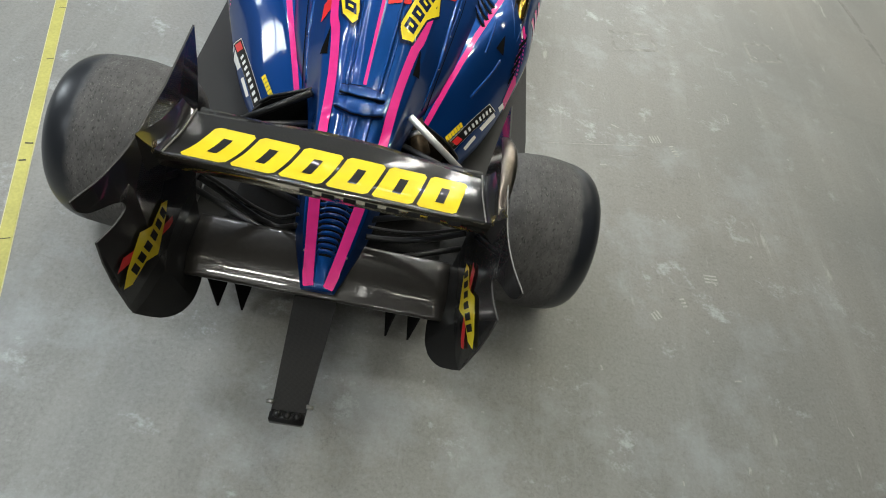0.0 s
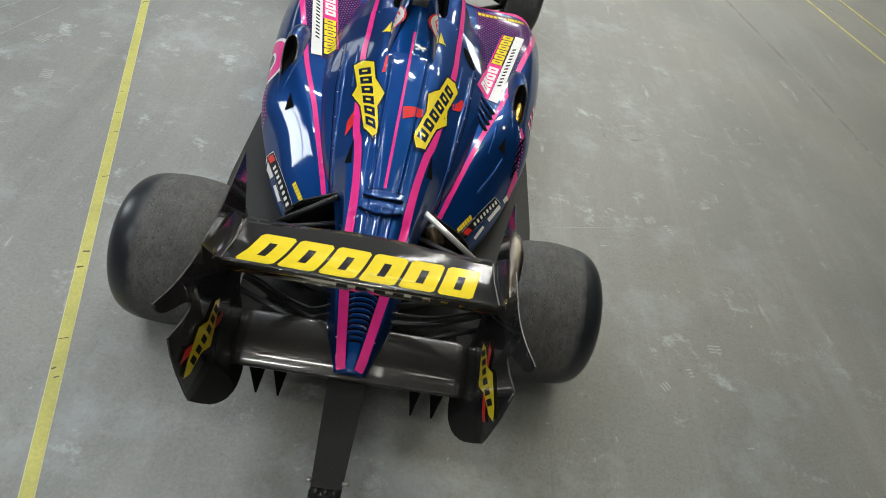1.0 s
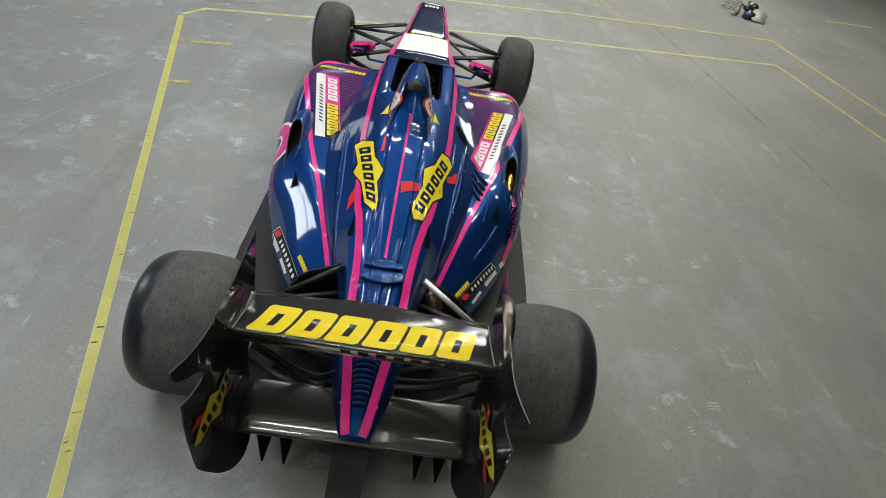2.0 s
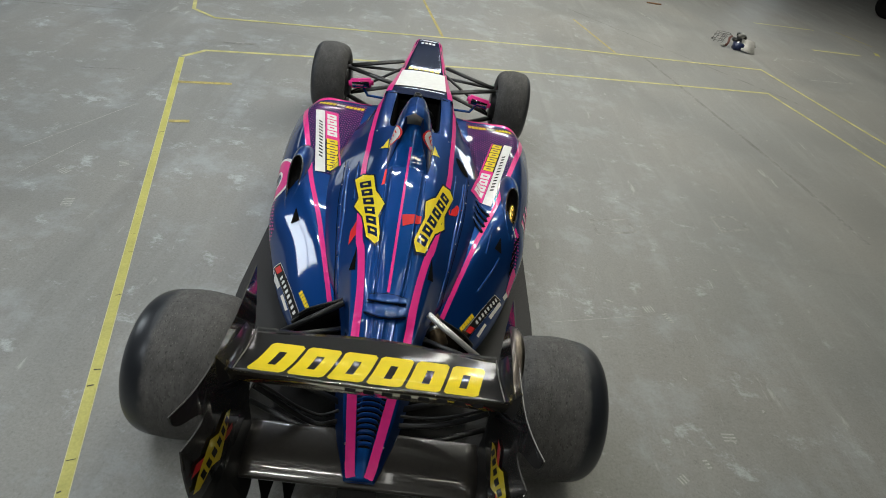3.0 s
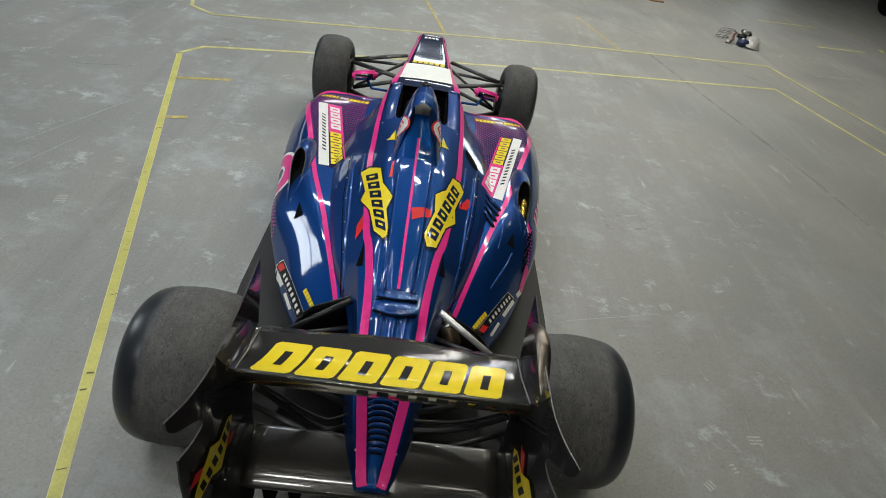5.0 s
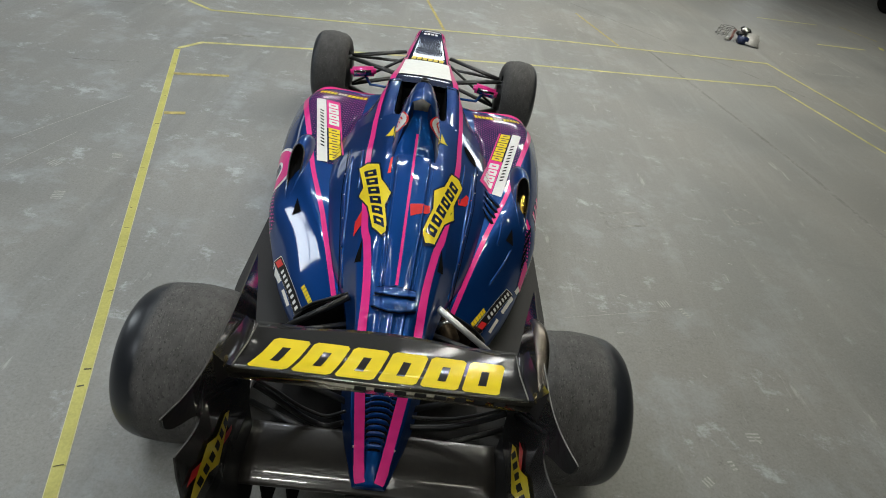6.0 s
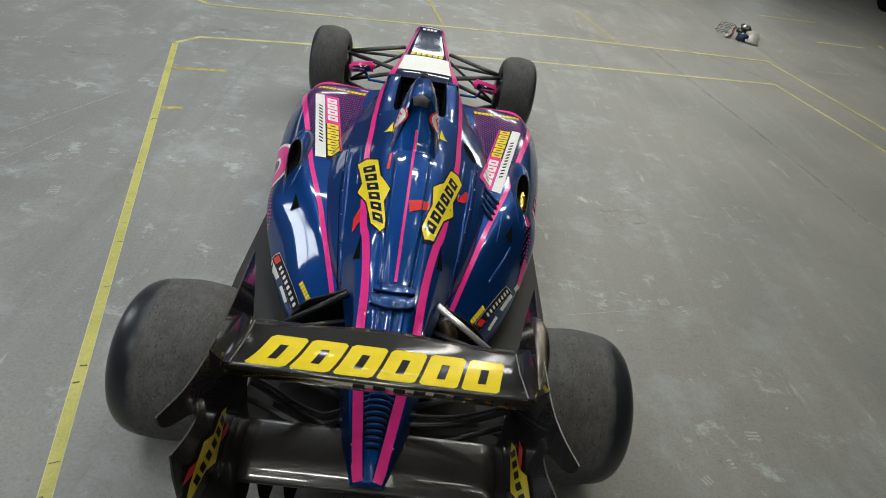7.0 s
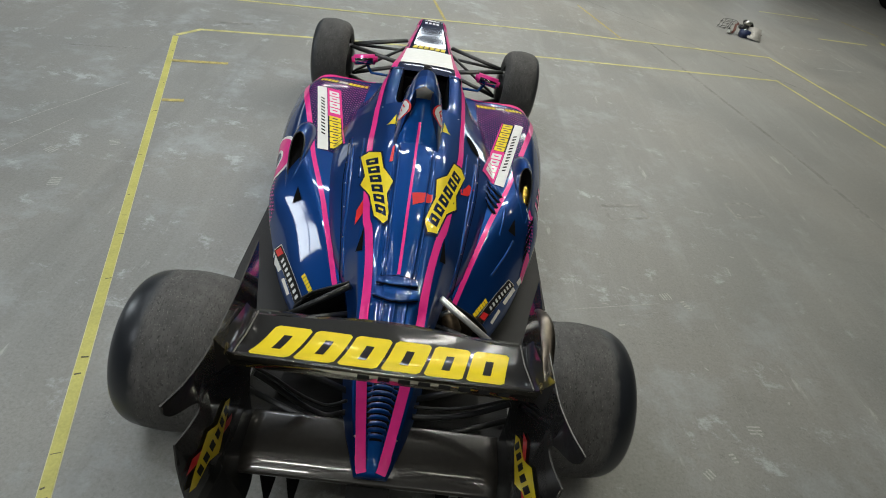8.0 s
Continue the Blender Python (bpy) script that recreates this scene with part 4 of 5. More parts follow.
team_label((-0.652, 1.985), (-0.512, 2.00), (-0.514, 1.305), pods[0])
team_label((0.645, 1.89), (0.520, 1.94), (0.490, 1.215), pods[1])
for sgn, pod in ((-1, pods[0]), (1, pods[1])):
    f = frame_map((sgn * 0.655, 2.085), (-sgn * 0.30, 0.035), (0.0, 0.036))
    stickers("lip_bar", bars(f, 0, 0, 0.36, 1, 5, 0.02, 0.25), YELLOW, pod, body_skin, 0.0034)
    stickers("lip_bar", bars(f, 0.38, 0.2, 0.56, 1, 3, 0.02, 0.25), WHITE, pod, body_skin, 0.0034)
    stickers("lip_bar", bars(f, 0.58, 0, 1.0, 1, 5, 0.02, 0.25), YELLOW, pod, body_skin, 0.0034)


def oil_badge(f):
    """A yellow diamond behind a slanted yellow-edged banner of dark bars, with a red arrow."""
    sticker("badge_edge", [[f(-0.69, 0.02), f(-0.32, 0.42), f(0.32, 0.52), f(0.75, 0.10), f(0.37, -0.40), f(-0.26, -0.51)]], INK, cover, body_skin, 0.0036)
    sticker("badge_edge", [[f(-0.49, 1.01), f(-0.10, 1.13), f(0.36, 0.97), f(0.50, -0.94), f(0.12, -1.13), f(-0.33, -0.98)]], INK, cover, body_skin, 0.0042)
    sticker("diamond", [[f(-0.62, 0.02), f(-0.30, 0.36), f(0.30, 0.46), f(0.68, 0.10), f(0.34, -0.34), f(-0.24, -0.45)]], YELLOW, cover, body_skin, 0.0046, label="yellow sponsor diamond with a dark barred banner")
    rim = [f(-0.42, 0.96), f(-0.10, 1.06), f(0.30, 0.93), f(0.44, -0.90), f(0.12, -1.06), f(-0.26, -0.94)]
    sticker("banner", [rim], YELLOW, cover, body_skin, 0.0054)
    b, c = [], []
    for i in range(6):
        v = 0.80 - i * 0.285
        s0 = 0.075 * (0.78 - v)
        b.append([f(-0.26 + s0, v), f(0.18 + s0, v - 0.03), f(0.19 + s0, v - 0.245), f(-0.25 + s0, v - 0.215)])
        c.append([f(-0.13 + s0, v - 0.085), f(0.06 + s0, v - 0.10), f(0.06 + s0, v - 0.155), f(-0.13 + s0, v - 0.14)])
    stickers("banner_bar", b, INK, cover, body_skin, 0.0065)
    stickers("bar_slot", c, YELLOW, cover, body_skin, 0.0075)


oil_badge(lambda u, v: (-0.157 + 0.115 * u + 0.020 * u * v - 0.048 * v, 0.852 + 0.238 * v - 0.05 * u))
oil_badge(lambda u, v: (0.165 - 0.115 * u * 0.75 + 0.056 * v, 0.842 + 0.250 * v + 0.05 * u))
sticker("red_arrow", [[(-0.216, 0.640), (-0.222, 0.725), (-0.200, 0.775), (-0.160, 0.715), (-0.180, 0.700)]], RED, cover, body_skin, 0.0030)
sticker("red_arrow", [[(-0.115, 0.975), (-0.100, 0.98), (-0.102, 1.10), (-0.112, 1.09)]], RED, cover, body_skin, 0.0030)
sticker("red_arrow", [[(0.009, 0.765), (0.100, 0.80), (0.102, 0.755), (0.018, 0.696)]], RED, cover, body_skin, 0.0030)
sticker("red_arrow", [[(0.235, 0.965), (0.262, 1.00), (0.281, 1.046), (0.312, 1.039), (0.278, 0.963), (0.240, 0.935)]], RED, cover, body_skin, 0.0030)


def tyre_maker_label(sgn, pod):
    """Black label with white outline, red mark and white bars along the pod's lower edge."""
    front, along = ((0.565, 0.749), (-0.182, -0.341)) if sgn < 0 else ((0.533, 0.712), (-0.168, -0.291))
    f = frame_map((sgn * front[0], front[1]), (sgn * along[0], along[1]), (sgn * 0.038, 0.014))
    sticker("label_rim", [quad(f, -0.015, -0.08, 1.035, 1.03)], WHITE, pod, body_skin, 0.0012)
    sticker("label_field", [quad(f, 0.0, -0.05, 1.02, 1.0)], BLACK_INK, pod, body_skin, 0.0022)
    a, b = (0.03, 0.93)
    red0, red1 = (a, a + 0.13) if sgn < 0 else (b - 0.13, b)
    sticker("red_mark", [quad(f, red0, 0.1, red1, 0.85)], RED, pod, body_skin, 0.0032)
    t0, t1 = (a + 0.2, b) if sgn < 0 else (a, b - 0.2)
    stickers("white_bar", bars(f, t0, 0.30, t1, 0.74, 8, 0.03, 0.48), WHITE, pod, body_skin, 0.0032)
    g = frame_map((sgn * 0.602, 0.760), (-sgn * 0.143, -0.274), (sgn * 0.017, 0.006)) if sgn < 0 else frame_map((sgn * 0.565, 0.716), (-sgn * 0.125, -0.248), (sgn * 0.017, 0.006))
    stickers("white_strip", [quad(g, -0.45, 0, -0.16, 1), quad(g, 0.0, 0, 0.48, 1), quad(g, 0.66, 0.1, 0.98, 0.9)], WHITE, pod, body_skin, 0.0022)
    h = frame_map((sgn * 0.421, 0.529), (-sgn * 0.060, -0.100), (-sgn * 0.014, 0.007))
    stickers("maker_bar", bars(h, 0, 0, 1, 1, 6, 0.0, 0.15), YELLOW, pod, body_skin, 0.0022)


tyre_maker_label(-1, pods[0])
tyre_maker_label(1, pods[1])

# nose: white masking sheet, yellow bars and pale marks at the tip
sticker("masking_sheet", [[(-0.168, 2.93), (0.168, 2.95), (0.172, 2.62), (0.176, 2.30), (-0.178, 2.28)]], PAPER, nose, nose_skin, 0.006, 0.04, "white masking sheet taped on the nose")
f = frame_map((-0.13, 2.99), (0.26, 0.0), (0.0, 0.10))
stickers("yellow_bar", bars(f, 0, 0, 1, 1, 6, 0.03, 0.2), YELLOW, nose, nose_skin, 0.003, 0.04)
f = frame_map((-0.07, 3.98), (0.14, 0.0), (0.0, 0.05))
stickers("white_bar", bars(f, 0, 0, 1, 1, 4, 0.0, 0.25), WHITE, nose, nose_skin, 0.003, 0.04)
sticker("white_bars", [[(-0.06, 4.08), (0.07, 4.08), (0.05, 4.11), (-0.04, 4.115)]], WHITE, nose, nose_skin, 0.003, 0.04)

# wing lettering as plain slanted bars
flap_skin = Skin([flap])
f = frame_map((-0.372, -0.338), (0.704, 0.0), (0.040, 0.158))
def blocks(f, n, gap, c):
    """A row of plain slanted blocks with cut corners."""
    w, out = 1.0 / n, []
    for i in range(n):
        a, b, d = i * w, (i + 1 - gap) * w, c * w
        out.append([f(a + d, 0), f(b - d, 0), f(b, c * 0.8), f(b, 1 - c * 0.8), f(b - d, 1), f(a + d, 1), f(a, 1 - c * 0.8), f(a, c * 0.8)])
    return out


stickers("sponsor_bar", blocks(f, 6, 0.09, 0.085), YELLOW, flap, flap_skin, 0.001, 0.02, label="slanted yellow sponsor block")
stickers("block_slot", slots(f, 0, 0, 1.0, 1, 6, 0.09), CARBON, flap, flap_skin, 0.002, 0.02)

# ---- roll hoop ----
HOOP_S, HOOP_X = (0, 0.2, 0.45, 0.65, 0.8, 0.9, 0.97, 1.0), (0.130, 0.118, 0.104, 0.090, 0.072, 0.052, 0.032, 0.0)
HOOP_Y, HOOP_Z = (1.06, 1.15, 1.22, 1.28, 1.35, 1.45, 1.585), (0.735, 0.810, 0.892, 0.968, 0.997, 1.0, 0.945)


def hoop_out(y, z):
    """Half width of the fairing at height z: it sinks towards the rear."""
    return float(np.interp((z - 0.70) / (np.interp(y, HOOP_Y, HOOP_Z) - 0.70), HOOP_S, HOOP_X)) * (1.0 if y < 1.36 else 1 - 0.34 * (y - 1.36) / 0.22)


hoop = new("roll_hoop")
hoop.parent = car
tagged(hoop, "blue roll hoop fairing open to the rear")
shells = []
for sgn in (-1, 1):
    outer, lining = [], []
    for y in (*np.linspace(1.06, 1.284, 15), *np.linspace(1.287, 1.585, 16)):
        top = float(np.interp(y, HOOP_Y, HOOP_Z))
        edge = 0.0 if y > 1.285 else float(np.interp(y, (1.06, 1.15, 1.22, 1.285), (0.112, 0.094, 0.070, 0.046)))
        s_end = float(np.interp(-edge, [-x for x in HOOP_X], HOOP_S))
        zs = [0.68 + (0.70 + s_end * (top - 0.70) - 0.68) * t for t in np.linspace(0, 1, 18) ** 0.8]
        outer.append([(sgn * hoop_out(y, z), y, z) for z in zs])
        xe, ze = abs(outer[-1][-1][0]), zs[-1]
        if y < 1.286:
            lining.append([(sgn * xe, y, ze), (sgn * max(0, xe - 0.006), y, ze - 0.004), (sgn * max(0, xe - 0.010), y, ze - 0.03), (sgn * max(0, xe - 0.008), y, 0.70)])
    shells.append(part("hoop_shell", grid_mesh(outer), BLUE, hoop))
    part("hoop_lining", grid_mesh(lining), NAVY, hoop, "dark inside of the hoop")
rows = []
for y in np.linspace(1.07, 1.315, 12):
    w = float(np.interp(y, (1.06, 1.15, 1.22, 1.285), (0.112, 0.094, 0.070, 0.050))) - 0.002
    rise = 0.62 * max(0.0, y - 1.10) - 0.004
    rows.append([(u * w, y, cover_skin.find(u * w, y)[0].z + rise) for u in np.linspace(-1, 1, 13)])
trough = part("hoop_trough", grid_mesh(rows), BLUE, hoop, "blue sloping floor behind the intake")
part("head_pad", moved(box((0.12, 0.16, 0.03), (0, 0, 0), 0.010), pose(0, 1.69, 0.765, 22)), material("grey_pad", (0.045, 0.045, 0.042), 0.7, grain=0.15, grain_scale=30), hoop, "pale grey head pad seen through the hoop")
sticker("centre_stripe", band([(0.0, 1.20, 0.006), (0.0, 0.85, 0.006), (0.0, 0.57, 0.006), (0.0, 0.335, 0.006)], 40), PINK, cover, Skin([cover, trough]), 0.002)
bm = lathe([(-0.03, 0.0), (-0.03, 0.020), (0.0, 0.022), (0.004, 0.018), (-0.006, 0.014), (-0.02, 0.012), (-0.022, 0.0)], 20)
moved(bm, Matrix.Translation((0, 1.455, 1.004)) @ pose(0, 0, 0, 0, -80, 0))
part("camera_mount", bm, BLACK, hoop, "black round socket on top of the hoop")
for sgn in (-1, 1):
    oval = [(1.262 + 0.049 * math.cos(q), 0.842 + 0.054 * math.sin(q)) for q in np.linspace(0, 2 * math.pi, 33)[:-1]]
    hoop_skin = Skin([shells[0 if sgn < 0 else 1]])

    def on_hoop(name, outlines, mat, lift, label="", sgn=sgn, skin=hoop_skin):
        bm = bmesh.new()
        for o in outlines:
            bm.faces.new([bm.verts.new((0, y, z)) for y, z in o])
        cut_fine(bm, 0.02, (1, 2))
        for v in bm.verts:
            hit = skin.find(0, 0, (-sgn, 0, 0), (sgn * 2, v.co.y, v.co.z))
            v.co = hit[0] + hit[1] * lift if hit else Vector((sgn * hoop_out(v.co.y, v.co.z), v.co.y, v.co.z))
        return part(name, bm, mat, hoop, label)

    on_hoop("marking_rim", [oval], RED, 0.0015)
    on_hoop("marking_disc", [[(1.262 + (y - 1.262) * 0.86, 0.838 + (z - 0.838) * 0.88) for y, z in oval]], WHITE, 0.0025, "white oval marking with a red letter")
    crv = bpy.data.curves.new("letter", "FONT")
    crv.body, crv.size, crv.align_x, crv.align_y = "E", 0.090, "CENTER", "CENTER"
    tmp = new("letter", crv)
    bpy.context.view_layer.update()
    me = bpy.data.meshes.new_from_object(tmp.evaluated_get(bpy.context.evaluated_depsgraph_get()))
    bpy.data.objects.remove(tmp)
    for v in me.vertices:
        y, z = 1.262 + 0.85 * sgn * v.co.x, 0.838 + 0.85 * v.co.y
        hit = hoop_skin.find(0, 0, (-sgn, 0, 0), (sgn * 2, y, z))
        v.co = hit[0] + hit[1] * 0.006
    me.materials.append(RED)
    new("letter", me).parent = hoop
    tri = [(sgn * 0.127, 1.42), (sgn * 0.150, 1.335), (sgn * 0.165, 1.315), (sgn * 0.122, 1.305)]
    sticker("yellow_arrow", [tri], YELLOW, cover, body_skin, 0.003)

# ---- raised details of the bodywork ----
for sgn in (-1, 1):
    for name, k, y0, y1, r in (("spine_ridge", 0.335, 0.33, 1.08, 0.0055), ("spine_ridge", 0.43, 0.34, 1.05, 0.004), ("shoulder_ridge", 1.11, 0.95, 1.28, 0.007), ("shoulder_ridge", 1.32, 0.62, 1.26, 0.009)):
        line = []
        for y in np.linspace(y0, y1, 26):
            x = sgn * k * float(np.interp(y, [row[0] for row in COVER], [row[2] for row in COVER]))
            line.append((x, y, cover_skin.find(x, y)[0].z - 0.0025))
        part(name, rod(line, r, 10), BLUE, cover)
for sgn in (-1, 1):
    for off, r in ((-0.014, 0.006),):
        line = []
        for x, y, _ in spline([(0.352, 1.358, 0), (0.338, 1.18, 0), (0.322, 0.957, 0), (0.269, 0.608, 0), (0.240, 0.44, 0)], 30):
            line.append((sgn * (x + off), y, body_skin.find(sgn * (x + off), y)[0].z - 0.0043))
        part("seam_edge", rod(line, r, 10), BLUE, cover)
    sticker("panel_seam", band([(sgn * 0.352, 1.358, 0.0016), (sgn * 0.338, 1.18, 0.0016), (sgn * 0.322, 0.957, 0.0016), (sgn * 0.269, 0.608, 0.0016), (sgn * 0.240, 0.44, 0.0016)], 40), DARK, cover, body_skin, 0.0016, 0.02)
    for x, y in ((0.349, 1.30), (0.333, 1.118), (0.310, 0.955), (0.288, 0.795), (0.262, 0.62), (0.212, 1.57), (0.066, -0.30), (0.085, -0.13)):
        hit = body_skin.find(sgn * x, y)
        bm = bmesh.new()
        bmesh.ops.create_uvsphere(bm, u_segments=10, v_segments=6, radius=0.0042)
        part("fastener", moved(bm, Matrix.Translation(hit[0])), METAL, cover)


def blister(y0, width, length, height, bow, name):
    """A low crosswise gill on the spine: straight front edge, lip bowed to the rear over a dark rod for the gap's
    shade.
    """
    rows = []
    for v in np.linspace(0, 1, 10):
        row = []
        for u in np.linspace(-1, 1, 29):
            x, y = u * width, y0 + length * (1 - v) - bow * v * (1 - u * u)
            zc = cover_skin.find(x, y)[0].z
            flat = cover_skin.find(0, y)[0].z
            row.append((x, y, 0.45 * zc + 0.55 * flat + 0.001 + height * math.sin(v * math.pi / 2) * (1 - 0.6 * u**8)))
        rows.append(row)
    lip = [(x, y + 0.003, z - 0.0055) for x, y, z in rows[-1]]
    rows.append([(x, y + 0.001, z - 0.003) for x, y, z in rows[-1]])
    rows.append([(x, y + 0.006, z - height - 0.012) for x, y, z in rows[-1]])
    # dark rods put the shade under the lip and front edge into colour
    part("gap_shade", rod(lip, 0.0045, 6), DARK, cover)
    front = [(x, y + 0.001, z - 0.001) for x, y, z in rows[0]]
    part("gap_shade", rod(front, 0.0022, 6), DARK, cover)
    return part(name, grid_mesh(rows), BLUE, cover)


blister(0.292, 0.080, 0.034, 0.012, 0.020, "spine_blister")
blister(0.228, 0.086, 0.050, 0.014, 0.026, "spine_blister")
for sgn in (-1, 1):
    sticker("dark_notch", [[(sgn * 0.172, 0.600), (sgn * 0.188, 0.490), (sgn * 0.160, 0.478)]], DARK, cover, cover_skin, 0.003)
# flat dark film: shade between the louvres painted on the cover
sticker("louvre_shade", [[(-0.072, -0.02), (0.072, -0.02), (0.026, -0.312), (-0.026, -0.312)]], DARK, cover, cover_skin, 0.0015)
for i in range(14):
    y = -0.050 - i * 0.0198
    w = 0.072 - i * 0.0033
    rows = []
    for v in np.linspace(0, 1, 9):
        row = []
        for u in np.linspace(-1, 1, 13):
            yy = y + 0.015 * (1 - v) + 0.003 * (1 - u * u)
            hit = cover_skin.find(u * w, yy)
            row.append((u * w, yy, hit[0].z - 0.0005 + 0.0075 * math.sin(math.pi * (0.06 + 0.88 * v)) * (1 - u**14)))
        rows.append(row)
    part("louvre", grid_mesh(rows), BLUE, cover)
# the hole's shade painted as a dark oval film on the closed cover
ov = [(0.303 + 0.036 * math.cos(q) * 0.75 - 0.030 * math.sin(q) * -1.0, 1.415 + 0.012 * math.cos(q) - 0.058 * math.sin(q)) for q in np.linspace(0, 2 * math.pi, 25)[:-1]]
sticker("air_hole_shade", [ov], DARK, cover, body_skin, 0.003, label="flat dark oval painting the shade in an air hole")
# slots have no depth: dark films paint their shade beside raised hoods
for i in range(4):
    a, b = (0.398 - 0.004 * i, 1.215 - 0.052 * i), (0.474 - 0.013 * i, 1.112 - 0.046 * i)
    sticker("slot", band([(*a, 0.009), (*b, 0.009)], 8), DARK, pods[1], body_skin, 0.0035)
    za, zb = body_skin.find(*a)[0].z, body_skin.find(*b)[0].z
    part("slot_hood", rod([(a[0], a[1] + 0.017, za - 0.001), (0.5 * (a[0] + b[0]), 0.5 * (a[1] + b[1]) + 0.017, 0.5 * (za + zb) + 0.001), (b[0], b[1] + 0.017, zb - 0.001)], 0.0065, 8), BLUE, pods[1])


def cowl(sgn, pod, foil):
    """Cooling outlet: a raised teardrop hood that opens to the rear."""
    n = 36
    rim, base, well = [], [], []
    for k in range(n):
        q = 2 * math.pi * k / n
        c, s_ = math.cos(q), math.sin(q)
        tear = 0.55 + 0.45 * c
        rim.append(Vector((sgn * (0.607 + 0.050 * s_ * tear), 1.175 + 0.150 * c, 0.500 + 0.098 * c)))
        bx, by = sgn * (0.605 + 0.082 * s_ * (0.7 + 0.3 * c)), 1.29 + 0.27 * c
        hit = body_skin.find(bx, by)
        base.append(Vector((bx, by, hit[0].z - 0.006)))
        wx, wy = sgn * (0.607 + 0.040 * s_ * tear), 1.185 + 0.13 * c
        well.append(Vector((wx, wy, min(0.492 + 0.08 * c, body_skin.find(wx, wy)[0].z + 0.006))))
    rings = []
    for t in np.linspace(0, 1, 7):
        rings.append([b.lerp(r, t) + Vector((0, 0, 0.022 * math.sin(math.pi * t) ** 1.0)) for b, r in zip(base, rim)])
    bm = grid_mesh([[ring[k] for ring in rings] for k in range(n)] + [[ring[0] for ring in rings]])
    bmesh.ops.remove_doubles(bm, verts=bm.verts, dist=0.0001)
    shell = part("outlet_cowl", bm, BLUE, pod, "raised teardrop cooling outlet")
    # shallow bowl; near-black colour carries the shade of a deeper outlet
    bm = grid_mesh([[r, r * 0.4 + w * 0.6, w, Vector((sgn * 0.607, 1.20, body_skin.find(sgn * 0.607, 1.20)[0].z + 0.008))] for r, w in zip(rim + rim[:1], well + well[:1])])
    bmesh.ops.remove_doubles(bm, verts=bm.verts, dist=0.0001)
    part("outlet_bowl", bm, DARK, pod, "inside of the outlet with its shade put into near-black colour")
    part("outlet_rim", rod([*rim, rim[0]], 0.004, 6), CARBON, pod)
    if foil:
        bm = bmesh.new()
        bmesh.ops.create_uvsphere(bm, u_segments=20, v_segments=12, radius=1)
        bmesh.ops.scale(bm, vec=(0.026, 0.075, 0.03), verts=bm.verts)
        moved(bm, Matrix.Translation((sgn * 0.612, 1.20, 0.485)) @ pose(0, 0, 0, 38, 0, 0))
        part("foil_dome", bm, GOLD, pod, "gold heat foil inside the outlet")


cowl(-1, pods[0], False)
cowl(1, pods[1], True)

# the notch behind each outlet: its shade painted as a flat dark film
for sgn, pod in ((-1, pods[0]), (1, pods[1])):
    sticker("notch_shade", [[(sgn * 0.543, 1.000), (sgn * 0.508, 0.915), (sgn * 0.552, 0.918), (sgn * 0.548, 0.955)]], DARK, pod, body_skin, 0.003, label="flat dark film painting the shade in the notch behind the outlet")


def flank_sticker(name, outlines, mat, sgn, pod, lift=0.002, label=""):
    """Film laid on the pod's side: outlines are (y, z)."""
    bm = bmesh.new()
    for o in outlines:
        bm.faces.new([bm.verts.new((0, y, z)) for y, z in o])
    cut_fine(bm, 0.025, (1, 2))
    skin = Skin([pod])
    bad = []
    for v in bm.verts:
        hit = skin.find(0, 0, (-sgn, 0, 0), (sgn * 2, v.co.y, v.co.z))
        if hit is None:
            bad.append(v)
        else:
            v.co = hit[0] + hit[1] * lift
    bmesh.ops.delete(bm, geom=bad, context="VERTS")
    return part(name, bm, mat, pod, label)


def ring_parts(cy, cz, ry, rz, k, n=28):
    q = np.linspace(0, 2 * math.pi, n + 1)
    p = [(cy + ry * math.cos(a), cz + rz * math.sin(a)) for a in q]
    i = [(cy + ry * k * math.cos(a), cz + rz * k * math.sin(a)) for a in q]
    return [[p[j], p[j + 1], i[j + 1], i[j]] for j in range(n)]


flank_sticker("number_outline", ring_parts(1.34, 0.395, 0.185, 0.120, 0.28), WHITE, -1, pods[0], 0.002, "pink race number edged in white")
flank_sticker("number", ring_parts(1.34, 0.395, 0.165, 0.104, 0.45), PINK, -1, pods[0], 0.003)
for sgn, pod in ((-1, pods[0]),):
    flank_sticker("dotted_film", [[(1.20, 0.42), (1.05, 0.385), (0.95, 0.345), (0.91, 0.25), (0.91, 0.11), (1.20, 0.11)]], DOTS_SIDE, sgn, pod, 0.001)
    flank_sticker("pink_strip", [[(1.12, 0.20), (0.93, 0.165), (0.93, 0.10), (1.12, 0.13)]], PINK, sgn, pod, 0.002)
for i in range(3):
    y = 1.42 - i * 0.075
    flank_sticker("number_bar", [[(y, 0.43), (y - 0.03, 0.43), (y - 0.13, 0.18), (y - 0.10, 0.18)]], PINK, 1, pods[1], 0.003)
    flank_sticker("number_edge", [[(y - 0.03, 0.43), (y - 0.042, 0.43), (y - 0.142, 0.18), (y - 0.13, 0.18)]], WHITE, 1, pods[1], 0.003)
# dark films paint the shade of the side slots on the closed pod
for (xa, ya), (xb, yb) in (((0.667, 1.112), (0.628, 1.028)), ((0.656, 1.055), (0.620, 0.972)), ((0.647, 1.003), (0.614, 0.925)), ((0.638, 0.952), (0.611, 0.886))):
    sticker("flank_slot_shade", [[(xa, ya), (xa - 0.005, ya - 0.034), (xb - 0.003, yb - 0.030), (xb, yb)]], DARK, pods[1], body_skin, 0.004, label="flat black film painting the shade in a side slot")
